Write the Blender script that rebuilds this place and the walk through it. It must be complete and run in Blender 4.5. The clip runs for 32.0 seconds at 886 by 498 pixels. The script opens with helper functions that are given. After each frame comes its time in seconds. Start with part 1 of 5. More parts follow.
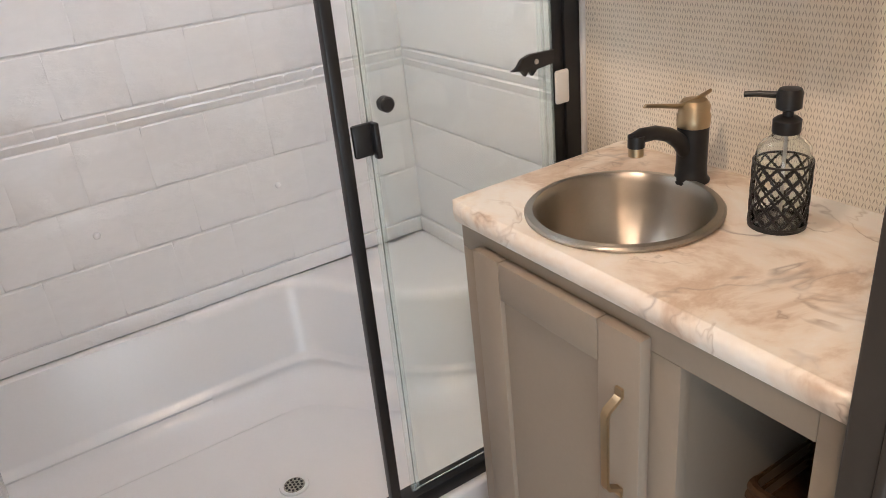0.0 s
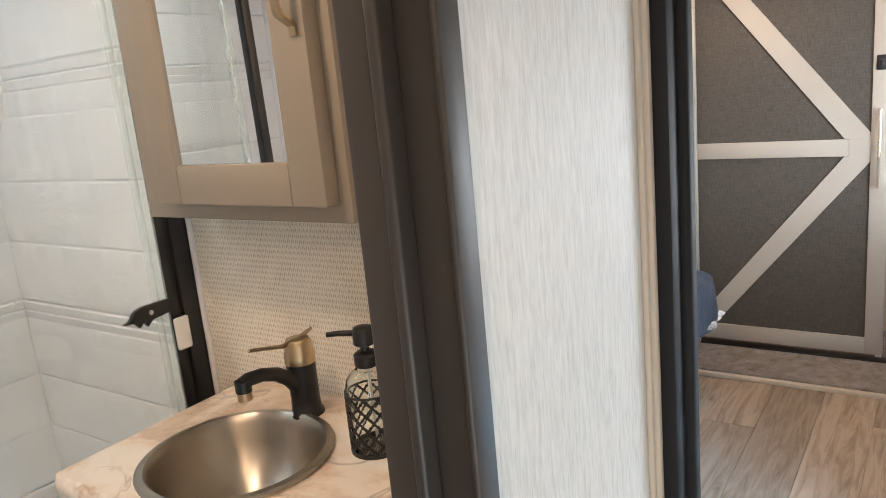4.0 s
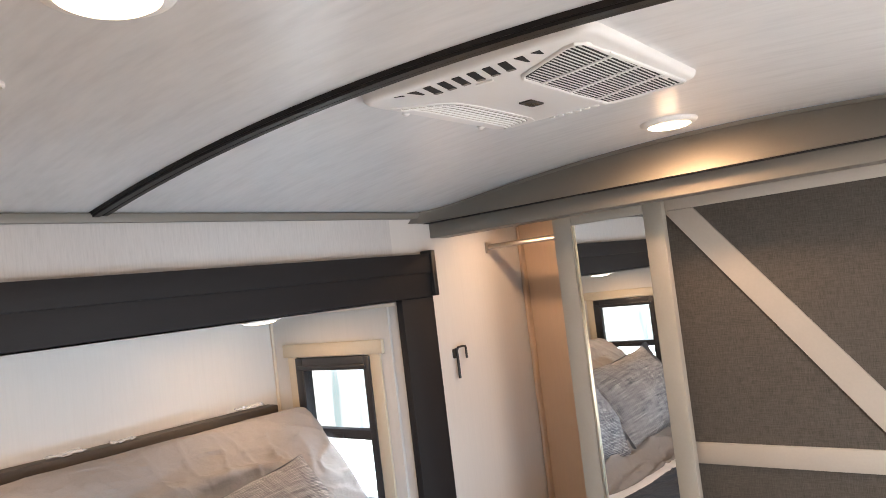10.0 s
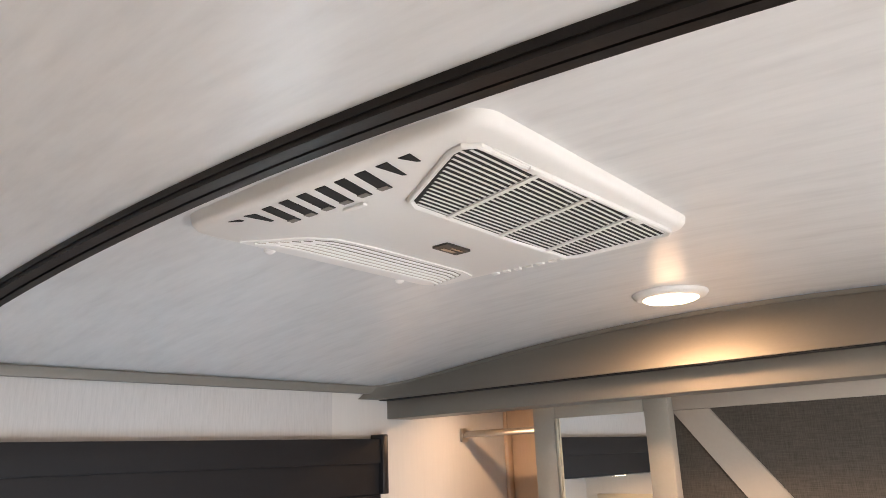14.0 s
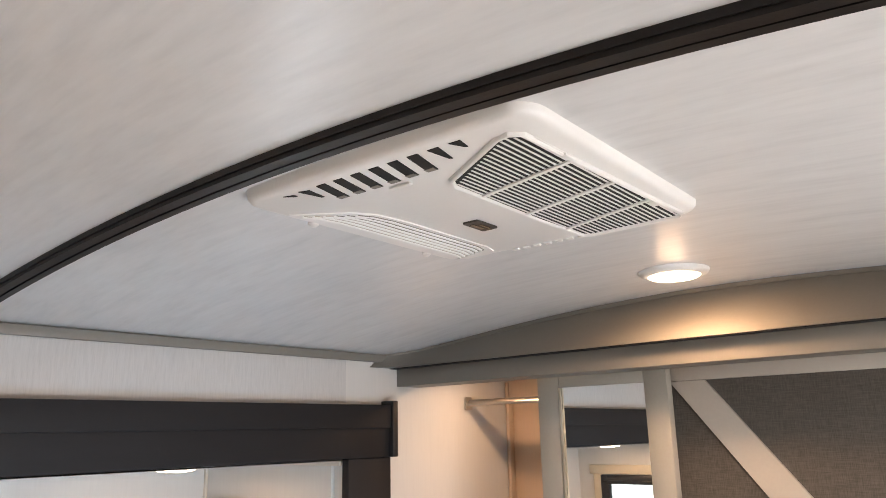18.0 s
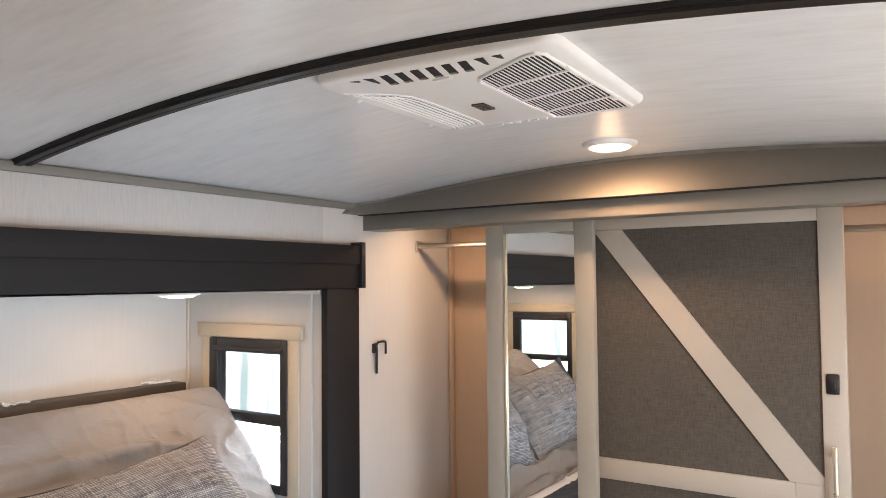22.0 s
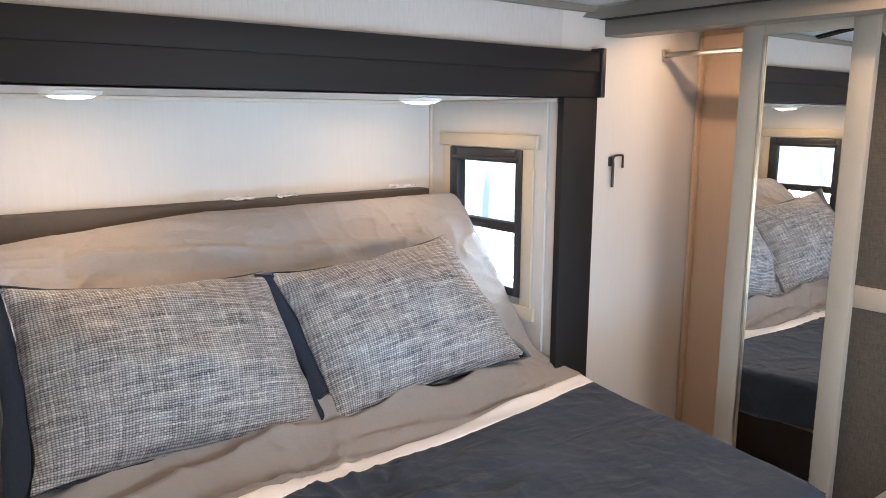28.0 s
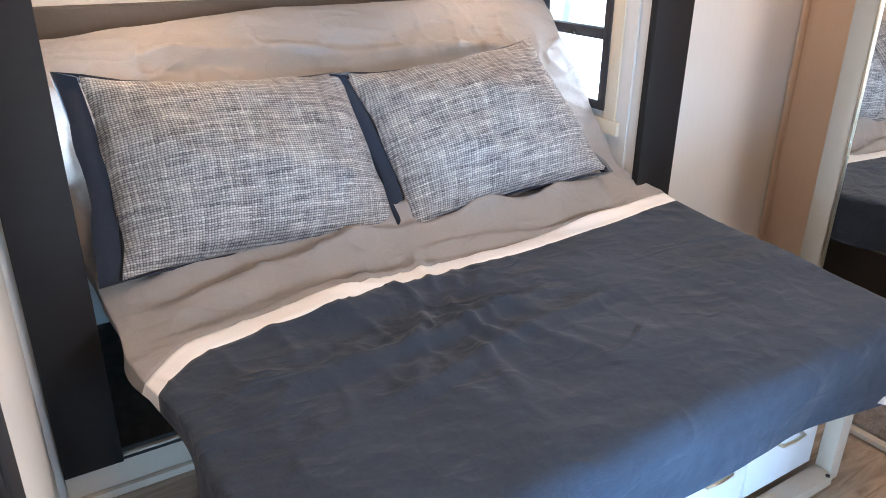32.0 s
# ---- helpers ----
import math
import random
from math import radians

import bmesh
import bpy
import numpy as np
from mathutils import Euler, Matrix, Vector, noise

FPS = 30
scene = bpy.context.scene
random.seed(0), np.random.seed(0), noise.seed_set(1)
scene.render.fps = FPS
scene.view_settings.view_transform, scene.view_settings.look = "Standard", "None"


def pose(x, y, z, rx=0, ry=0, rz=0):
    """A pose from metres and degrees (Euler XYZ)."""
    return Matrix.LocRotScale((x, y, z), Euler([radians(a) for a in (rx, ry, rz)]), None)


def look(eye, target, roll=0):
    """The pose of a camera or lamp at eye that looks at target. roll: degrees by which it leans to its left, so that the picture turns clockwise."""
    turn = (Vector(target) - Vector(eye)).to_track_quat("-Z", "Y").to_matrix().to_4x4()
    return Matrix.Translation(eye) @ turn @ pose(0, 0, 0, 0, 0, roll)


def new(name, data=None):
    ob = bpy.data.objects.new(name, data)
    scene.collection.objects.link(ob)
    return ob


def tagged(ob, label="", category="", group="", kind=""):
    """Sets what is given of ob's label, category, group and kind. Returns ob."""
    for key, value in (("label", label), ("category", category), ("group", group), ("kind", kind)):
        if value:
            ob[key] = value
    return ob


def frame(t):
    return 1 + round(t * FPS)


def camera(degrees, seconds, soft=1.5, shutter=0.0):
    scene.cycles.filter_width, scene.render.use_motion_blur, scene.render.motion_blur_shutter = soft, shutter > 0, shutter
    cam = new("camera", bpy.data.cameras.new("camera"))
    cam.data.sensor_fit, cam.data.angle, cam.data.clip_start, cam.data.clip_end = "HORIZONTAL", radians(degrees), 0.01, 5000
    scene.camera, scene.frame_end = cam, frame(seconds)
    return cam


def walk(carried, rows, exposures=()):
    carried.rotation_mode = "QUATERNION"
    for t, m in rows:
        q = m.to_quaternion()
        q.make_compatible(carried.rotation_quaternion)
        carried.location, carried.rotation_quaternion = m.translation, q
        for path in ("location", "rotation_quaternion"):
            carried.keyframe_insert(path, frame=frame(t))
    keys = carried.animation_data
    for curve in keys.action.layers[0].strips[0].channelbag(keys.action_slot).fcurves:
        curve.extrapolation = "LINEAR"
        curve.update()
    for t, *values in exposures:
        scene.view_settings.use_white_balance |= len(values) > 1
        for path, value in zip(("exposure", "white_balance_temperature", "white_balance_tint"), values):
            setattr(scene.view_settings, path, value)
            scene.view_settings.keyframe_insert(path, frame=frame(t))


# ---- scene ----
cam = camera(61.8, 32.0, 0.9)
EXPOSURES = [(0.0, 0.40, 5850, 9), (1.0, 0.36, 5880, 9), (2.5, 0.29, 6080, 7), (4.0, 0.32, 6080, 7), (7.0, 0.35, 6500, 13), (9.0, -0.04, 6850, 15), (13.0, -0.1, 6950, 14), (16.0, -0.08, 6950, 14), (20.0, -0.12, 6850, 14), (24.0, -0.06, 6750, 12), (28.0, 0.08, 6250, 11), (30.0, 0.15, 6150, 12), (32.0, 0.36, 6000, 11)]
PATH = [
    (0, (1.64, -3.449, 1.261), (0.087, -2.543, 0.384), -6.4),
    (0.5, (1.672, -3.462, 1.276), (0.124, -2.474, 0.483), -6.7),
    (1, (1.696, -3.467, 1.287), (0.187, -2.368, 0.568), -6.7),
    (1.5, (1.718, -3.477, 1.302), (0.264, -2.256, 0.674), -6.4),
    (2, (1.728, -3.48, 1.306), (0.331, -2.157, 0.76), -5.9),
    (2.5, (1.739, -3.484, 1.307), (0.403, -2.078, 0.82), -5.2),
    (3, (1.743, -3.471, 1.313), (0.481, -1.985, 0.864), -5.0),
    (3.5, (1.755, -3.424, 1.313), (0.575, -1.868, 0.882), -5.3),
    (4, (1.765, -3.351, 1.316), (0.651, -1.748, 0.878), -5.5),
    (4.5, (1.765, -3.253, 1.347), (0.709, -1.612, 0.907), -5.8),
    (6.5, (1.807, -2.892, 1.507), (0.896, -1.142, 1.183), -7.6),
    (7, (1.847, -2.808, 1.515), (0.902, -1.062, 1.278), -6.7),
    (8, (1.874, -2.644, 1.534), (0.836, -0.939, 1.403), -7.4),
    (9, (1.841, -2.494, 1.529), (0.695, -0.855, 1.508), -7.2),
    (10, (1.822, -2.346, 1.548), (0.551, -0.805, 1.643), -6.8),
    (11, (1.801, -2.22, 1.563), (0.505, -0.709, 1.749), -4.4),
    (12, (1.772, -2.071, 1.582), (0.491, -0.57, 1.905), -2.4),
    (13, (1.738, -1.921, 1.595), (0.478, -0.43, 2.032), -1.4),
    (14, (1.712, -1.823, 1.603), (0.427, -0.391, 2.148), -2.2),
    (14.5, (1.697, -1.801, 1.596), (0.39, -0.405, 2.183), -1.6),
    (16.5, (1.685, -1.813, 1.586), (0.396, -0.383, 2.128), -1.3),
    (17, (1.698, -1.85, 1.588), (0.407, -0.414, 2.106), -1.2),
    (18, (1.728, -1.931, 1.579), (0.448, -0.472, 2.061), -1.3),
    (19, (1.743, -2.059, 1.568), (0.447, -0.576, 1.916), -1.3),
    (20, (1.75, -2.186, 1.564), (0.476, -0.663, 1.802), -1.3),
    (21, (1.775, -2.302, 1.546), (0.579, -0.707, 1.708), -0.2),
    (22, (1.805, -2.363, 1.535), (0.696, -0.702, 1.621), -0.5),
    (23, (1.842, -2.393, 1.522), (0.801, -0.685, 1.524), -0.4),
    (24, (1.867, -2.397, 1.501), (0.793, -0.711, 1.426), 1.1),
    (25, (1.858, -2.384, 1.476), (0.652, -0.799, 1.294), -0.2),
    (25.5, (1.865, -2.373, 1.448), (0.59, -0.846, 1.233), -0.4),
    (27.5, (1.823, -2.336, 1.451), (0.32, -1.06, 1.116), 0.3),
    (28, (1.817, -2.338, 1.45), (0.261, -1.133, 1.092), 0.3),
    (29, (1.783, -2.337, 1.448), (0.154, -1.247, 1.049), 0.6),
    (30, (1.759, -2.322, 1.421), (0.124, -1.313, 0.867), 0.1),
    (31, (1.765, -2.325, 1.393), (0.158, -1.354, 0.705), -0.4),
    (32, (1.751, -2.332, 1.366), (0.205, -1.348, 0.568), 0.6),
]
walk(cam, [(t, look(eye, aim, roll)) for t, eye, aim, roll in PATH], EXPOSURES)

# ---- world and lights ----
world = bpy.data.worlds.new("sky")
scene.world = world
world.use_nodes = True
wn = world.node_tree.nodes
sky = wn.new("ShaderNodeTexSky")
sky.sky_type, sky.sun_disc = "NISHITA", False
sky.sun_elevation, sky.sun_rotation = radians(38), radians(110)
wn["Background"].inputs["Strength"].default_value = 0.12
world.node_tree.links.new(sky.outputs[0], wn["Background"].inputs["Color"])
sun = new("sun", bpy.data.lights.new("sun", "SUN"))
sun.data.energy, sun.data.angle, sun.data.color = 2.5, radians(0.5), (1, 0.94, 0.85)
sun.matrix_world = look((6, 3, 5), (0, 0, 0))

WARM = (1.0, 0.62, 0.36)
COOL = (0.72, 0.86, 1.0)


def area_lamp(name, eye, target, sx, sy, watts, colour, disk=False):
    data = bpy.data.lights.new(name, "AREA")
    data.energy, data.color, data.size, data.size_y = watts, colour, sx, sy
    data.shape = "DISK" if disk else "RECTANGLE"
    ob = new(name, data)
    ob.matrix_world = look(eye, target)
    return ob


# ---- materials ----
def nodes_of(name):
    m = bpy.data.materials.new(name)
    m.use_nodes = True
    t = m.node_tree
    return m, t, t.nodes["Principled BSDF"]


def coords(t, stretch=(1, 1, 1), turn=(0, 0, 0)):
    c, mp = t.nodes.new("ShaderNodeTexCoord"), t.nodes.new("ShaderNodeMapping")
    mp.inputs["Scale"].default_value = stretch
    mp.inputs["Rotation"].default_value = turn
    t.links.new(c.outputs["Object"], mp.inputs["Vector"])
    return mp.outputs[0]


def noise_of(t, vec, scale, detail=4, rough=0.55, distort=0.0):
    n = t.nodes.new("ShaderNodeTexNoise")
    n.inputs["Scale"].default_value, n.inputs["Detail"].default_value = scale, detail
    n.inputs["Roughness"].default_value, n.inputs["Distortion"].default_value = rough, distort
    t.links.new(vec, n.inputs["Vector"])
    return n.outputs["Fac"]


def ramp(t, fac, stops):
    r = t.nodes.new("ShaderNodeValToRGB")
    e = r.color_ramp.elements
    while len(e) < len(stops):
        e.new(0.5)
    for k, (p, c) in zip(e, stops):
        k.position, k.color = p, (*c, 1)
    t.links.new(fac, r.inputs[0])
    return r.outputs[0]


def calc(t, op, a, b=0.0, c=0.0):
    n = t.nodes.new("ShaderNodeMath")
    n.operation = op
    for i, v in enumerate((a, b, c)):
        if isinstance(v, (int, float)):
            n.inputs[i].default_value = v
        else:
            t.links.new(v, n.inputs[i])
    return n.outputs[0]


def blend(t, fac, a, b, mode="MIX"):
    n = t.nodes.new("ShaderNodeMix")
    n.data_type, n.blend_type = "RGBA", mode
    for sock, v in ((n.inputs[0], fac), (n.inputs[6], a), (n.inputs[7], b)):
        if isinstance(v, (int, float)):
            sock.default_value = v
        elif isinstance(v, tuple):
            sock.default_value = (*v, 1)
        else:
            t.links.new(v, sock)
    return n.outputs[2]


def bump(t, bsdf, height, strength, distance=0.002):
    b = t.nodes.new("ShaderNodeBump")
    b.inputs["Strength"].default_value, b.inputs["Distance"].default_value = strength, distance
    t.links.new(height, b.inputs["Height"])
    t.links.new(b.outputs[0], bsdf.inputs["Normal"])


def dim(c, k):
    return tuple(min(1, v * k) for v in c)


def plain(name, col, rough=0.5, metal=0.0, var=0.06, scale=5.0, fine=120.0, bumps=0.15, stretch=(1, 1, 1), coat=0.0):
    """A painted, plastic or metal surface with broad and fine variation."""
    m, t, b = nodes_of(name)
    v = coords(t, stretch)
    big, small = noise_of(t, v, scale, 3), noise_of(t, v, fine, 3)
    both = calc(t, "ADD", calc(t, "MULTIPLY", big, 0.65), calc(t, "MULTIPLY", small, 0.35))
    t.links.new(ramp(t, both, [(0.3, dim(col, 1 - var)), (0.7, dim(col, 1 + var))]), b.inputs["Base Color"])
    r = calc(t, "MULTIPLY_ADD", big, 0.16, rough - 0.08)
    t.links.new(r, b.inputs["Roughness"])
    b.inputs["Metallic"].default_value = metal
    b.inputs["Coat Weight"].default_value = coat
    if bumps:
        bump(t, b, small, bumps, 0.0008)
    return m


def streaked(name, col, var=0.10, rough=0.55, across=(90, 90, 3), bumps=0.25):
    """A vinyl wallboard with fine upright streaks."""
    m, t, b = nodes_of(name)
    v = coords(t, across)
    s1, s2 = noise_of(t, v, 1.6, 5, 0.6), noise_of(t, coords(t, (across[0] * 2.6, across[1] * 2.6, across[2] * 2.2)), 1.6, 4)
    broad = noise_of(t, coords(t), 2.2, 2)
    f = calc(t, "ADD", calc(t, "MULTIPLY", s1, 0.6), calc(t, "MULTIPLY", s2, 0.4))
    c = ramp(t, f, [(0.32, dim(col, 1 - var)), (0.5, col), (0.68, dim(col, 1 + var * 0.7))])
    t.links.new(blend(t, calc(t, "MULTIPLY", broad, 0.14), c, dim(col, 0.8)), b.inputs["Base Color"])
    b.inputs["Roughness"].default_value = rough
    bump(t, b, f, bumps, 0.001)
    return m


def woven(name, dark, light, fine=420.0, bumps=0.5):
    """Grasscloth: upright and level threads."""
    m, t, b = nodes_of(name)
    a = noise_of(t, coords(t, (fine, fine, fine * 0.05)), 1.0, 3)
    c = noise_of(t, coords(t, (fine * 0.05, fine * 0.05, fine)), 1.0, 3)
    f = calc(t, "ADD", calc(t, "MULTIPLY", a, 0.55), calc(t, "MULTIPLY", c, 0.45))
    t.links.new(ramp(t, f, [(0.36, dark), (0.64, light)]), b.inputs["Base Color"])
    b.inputs["Roughness"].default_value = 0.8
    b.inputs["Specular IOR Level"].default_value = 0.3
    bump(t, b, f, bumps, 0.0015)
    return m


def tweed(name):
    """Chunky plain weave of white, grey and near-black slub yarn, on the pillow's own axes."""
    m, t, b = nodes_of(name)
    sep = t.nodes.new("ShaderNodeSeparateXYZ")
    t.links.new(coords(t), sep.inputs[0])
    sway, sway2 = noise_of(t, coords(t), 9, 3), noise_of(t, coords(t), 60, 2)
    u = calc(t, "ADD", calc(t, "MULTIPLY", sep.outputs[0], 138.0), calc(t, "MULTIPLY_ADD", sway, 0.6, calc(t, "MULTIPLY", sway2, 0.7)))
    v = calc(t, "ADD", calc(t, "MULTIPLY", sep.outputs[1], 175.0), calc(t, "MULTIPLY_ADD", sway, 0.7, calc(t, "MULTIPLY", sway2, 0.7)))
    fu, fv = calc(t, "SUBTRACT", calc(t, "FRACT", u), 0.5), calc(t, "SUBTRACT", calc(t, "FRACT", v), 0.5)
    over = calc(t, "FLOORED_MODULO", calc(t, "ADD", calc(t, "FLOOR", u), calc(t, "FLOOR", v)), 2.0)

    def yarn(across, along, short, seed):
        c = t.nodes.new("ShaderNodeCombineXYZ")
        t.links.new(calc(t, "MULTIPLY", calc(t, "FLOOR", across), 3.71), c.inputs[0])
        t.links.new(calc(t, "MULTIPLY", along, short), c.inputs[1])
        c.inputs[2].default_value = seed
        return noise_of(t, c.outputs[0], 1.0, 2, 0.6)
    weft, warp = yarn(v, u, 0.07, 2.3), yarn(u, v, 0.05, 8.1)
    tone = calc(t, "ADD", calc(t, "MULTIPLY", weft, calc(t, "MULTIPLY_ADD", over, 0.5, 0.35)), calc(t, "MULTIPLY", warp, calc(t, "MULTIPLY_ADD", over, -0.5, 0.65)))
    tone = calc(t, "ADD", calc(t, "MULTIPLY_ADD", tone, 1.22, -0.12), calc(t, "MULTIPLY_ADD", noise_of(t, coords(t), 7, 2), 0.22, -0.11))
    dome = calc(t, "MULTIPLY", calc(t, "SUBTRACT", 1.0, calc(t, "MULTIPLY", calc(t, "MULTIPLY", fu, fu), 2.6)), calc(t, "SUBTRACT", 1.0, calc(t, "MULTIPLY", calc(t, "MULTIPLY", fv, fv), 3.6)))
    # yarn height also darkens the colour, as shade in the gaps between yarns
    f = calc(t, "ADD", tone, calc(t, "MULTIPLY_ADD", dome, 0.5, -0.33))
    f = calc(t, "ADD", f, calc(t, "MULTIPLY_ADD", noise_of(t, coords(t), 420, 2), 0.5, -0.25))
    hue = ramp(t, f, [(0.08, (0.055, 0.056, 0.065)), (0.32, (0.195, 0.19, 0.20)), (0.56, (0.385, 0.375, 0.37)), (0.84, (0.66, 0.64, 0.62))])
    t.links.new(hue, b.inputs["Base Color"])
    b.inputs["Roughness"].default_value = 0.95
    b.inputs["Specular IOR Level"].default_value = 0.15
    bump(t, b, calc(t, "ADD", calc(t, "MULTIPLY", dome, 0.7), calc(t, "MULTIPLY", tone, 0.3)), 0.9, 0.004)
    return m


def cloth(name, col, var=0.12, fine=500.0, sheen=0.2, bumps=0.3):
    m, t, b = nodes_of(name)
    v = coords(t)
    a = noise_of(t, coords(t, (fine, fine * 0.12, fine)), 1.0, 2)
    c = noise_of(t, coords(t, (fine * 0.12, fine, fine)), 1.0, 2)
    f = calc(t, "ADD", calc(t, "MULTIPLY", a, 0.5), calc(t, "MULTIPLY", c, 0.5))
    big = noise_of(t, v, 4, 4)
    g = calc(t, "ADD", calc(t, "MULTIPLY", f, 0.7), calc(t, "MULTIPLY", big, 0.3))
    t.links.new(ramp(t, g, [(0.35, dim(col, 1 - var)), (0.65, dim(col, 1 + var))]), b.inputs["Base Color"])
    b.inputs["Roughness"].default_value = 0.9
    b.inputs["Specular IOR Level"].default_value = 0.2
    b.inputs["Sheen Weight"].default_value = sheen
    crease = noise_of(t, v, 14, 4, 0.5, 0.4)
    for s, turn, gain in ((3.2, 0.5, 1.6), (5.5, -0.35, 1.1), (9.0, 1.1, 0.7)):
        n = noise_of(t, coords(t, (1.0, 0.45, 1.0), (0, 0, turn)), s, 2, 0.4, 0.6)
        ridge = calc(t, "SUBTRACT", 1.0, calc(t, "MULTIPLY", calc(t, "ABSOLUTE", calc(t, "SUBTRACT", n, 0.5)), 9.0))
        where = calc(t, "MAXIMUM", calc(t, "MULTIPLY_ADD", noise_of(t, v, s * 0.9, 1), 3.0, -1.2), 0.0)
        crease = calc(t, "ADD", crease, calc(t, "MULTIPLY", calc(t, "MULTIPLY", calc(t, "MAXIMUM", ridge, 0.0), where), gain))
    bump(t, b, calc(t, "ADD", calc(t, "MULTIPLY", f, 0.15), crease), bumps, 0.009)
    return m


def marble(name):
    """Cream laminate with tan clouds and thin broken brown-grey veins."""
    m, t, b = nodes_of(name)
    v = coords(t, (1, 1, 1), (0, 0, 0.6))
    cloud = noise_of(t, v, 4.6, 6, 0.62, 0.9)
    base = ramp(t, cloud, [(0.42, (0.82, 0.79, 0.74)), (0.53, (0.77, 0.69, 0.60)), (0.61, (0.58, 0.45, 0.345)), (0.71, (0.73, 0.63, 0.53))])
    col = base
    for scale, wide, seed, dark in ((3.4, 0.016, 0.0, (0.22, 0.17, 0.15)), (6.5, 0.020, 2.7, (0.34, 0.25, 0.19))):
        w = coords(t, (1, 1, 1), (0.0, 0.0, 0.9 + seed))
        n = noise_of(t, w, scale, 4, 0.6, 0.5)
        vein = calc(t, "ABSOLUTE", calc(t, "SUBTRACT", n, 0.5))
        line = ramp(t, vein, [(0.0, (1, 1, 1)), (wide * 0.4, (0.5, 0.5, 0.5)), (wide, (0, 0, 0))])
        patch = ramp(t, noise_of(t, w, scale * 0.8, 3), [(0.48, (0, 0, 0)), (0.60, (1, 1, 1))])
        col = blend(t, calc(t, "MULTIPLY", calc(t, "MULTIPLY", line, patch), 0.68), col, dark)
    t.links.new(col, b.inputs["Base Color"])
    b.inputs["Roughness"].default_value = 0.28
    bump(t, b, noise_of(t, v, 260, 2), 0.08, 0.0006)
    return m


def leaf_paper(name):
    """Cream wallpaper printed with small slanting leaf strokes."""
    m, t, b = nodes_of(name)
    sep = t.nodes.new("ShaderNodeSeparateXYZ")
    t.links.new(coords(t), sep.inputs[0])
    u, w = calc(t, "MULTIPLY", sep.outputs[0], 104.0), calc(t, "MULTIPLY", sep.outputs[2], 100.0)
    row = calc(t, "FLOOR", w)
    odd = calc(t, "FLOORED_MODULO", row, 2.0)
    u2 = calc(t, "ADD", u, calc(t, "MULTIPLY", odd, 0.5))
    fu, fw = calc(t, "SUBTRACT", calc(t, "FRACT", u2), 0.5), calc(t, "SUBTRACT", calc(t, "FRACT", w), 0.5)
    au = calc(t, "SUBTRACT", calc(t, "ABSOLUTE", fu), 0.22)
    slant = calc(t, "ADD", au, calc(t, "MULTIPLY", fw, 0.32))
    width = calc(t, "MULTIPLY_ADD", calc(t, "ABSOLUTE", fw), -0.22, 0.105)
    ink = calc(t, "MULTIPLY", calc(t, "LESS_THAN", calc(t, "ABSOLUTE", slant), width), calc(t, "LESS_THAN", calc(t, "ABSOLUTE", fw), 0.44))
    wob = noise_of(t, coords(t), 30, 3)
    base = ramp(t, wob, [(0.3, (0.80, 0.74, 0.635)), (0.7, (0.85, 0.79, 0.69))])
    inkc = ramp(t, wob, [(0.3, (0.30, 0.27, 0.23)), (0.7, (0.46, 0.40, 0.33))])
    t.links.new(blend(t, calc(t, "MULTIPLY", ink, 0.78), base, inkc), b.inputs["Base Color"])
    b.inputs["Roughness"].default_value = 0.6
    return m


def planky(name):
    """Grey-brown vinyl plank, its tone shifting from board to board."""
    m, t, b = nodes_of(name)
    info = t.nodes.new("ShaderNodeObjectInfo")
    shift = t.nodes.new("ShaderNodeVectorMath")
    shift.operation = "ADD"
    off = t.nodes.new("ShaderNodeCombineXYZ")
    t.links.new(calc(t, "MULTIPLY", info.outputs["Random"], 40), off.inputs[0])
    t.links.new(coords(t, (14, 1.4, 14)), shift.inputs[0])
    t.links.new(off.outputs[0], shift.inputs[1])
    g = noise_of(t, shift.outputs[0], 2.2, 7, 0.62, 1.4)
    c = ramp(t, g, [(0.28, (0.20, 0.15, 0.11)), (0.45, (0.38, 0.30, 0.225)), (0.6, (0.50, 0.41, 0.32)), (0.75, (0.42, 0.34, 0.27))])
    tone = calc(t, "MULTIPLY_ADD", info.outputs["Random"], 0.5, 0.72)
    t.links.new(blend(t, 1.0, c, blend(t, tone, (0, 0, 0), (1, 1, 1)), "MULTIPLY"), b.inputs["Base Color"])
    b.inputs["Roughness"].default_value = 0.42
    bump(t, b, g, 0.15, 0.001)
    return m


def carpeted(name, col):
    m, t, b = nodes_of(name)
    v = coords(t)
    f, big = noise_of(t, v, 330, 4, 0.7), noise_of(t, v, 24, 4)
    g = calc(t, "ADD", calc(t, "MULTIPLY", f, 0.7), calc(t, "MULTIPLY", big, 0.3))
    t.links.new(ramp(t, g, [(0.35, dim(col, 0.4)), (0.5, col), (0.65, dim(col, 1.7))]), b.inputs["Base Color"])
    b.inputs["Roughness"].default_value = 1.0
    b.inputs["Specular IOR Level"].default_value = 0.1
    bump(t, b, g, 1.0, 0.008)
    return m


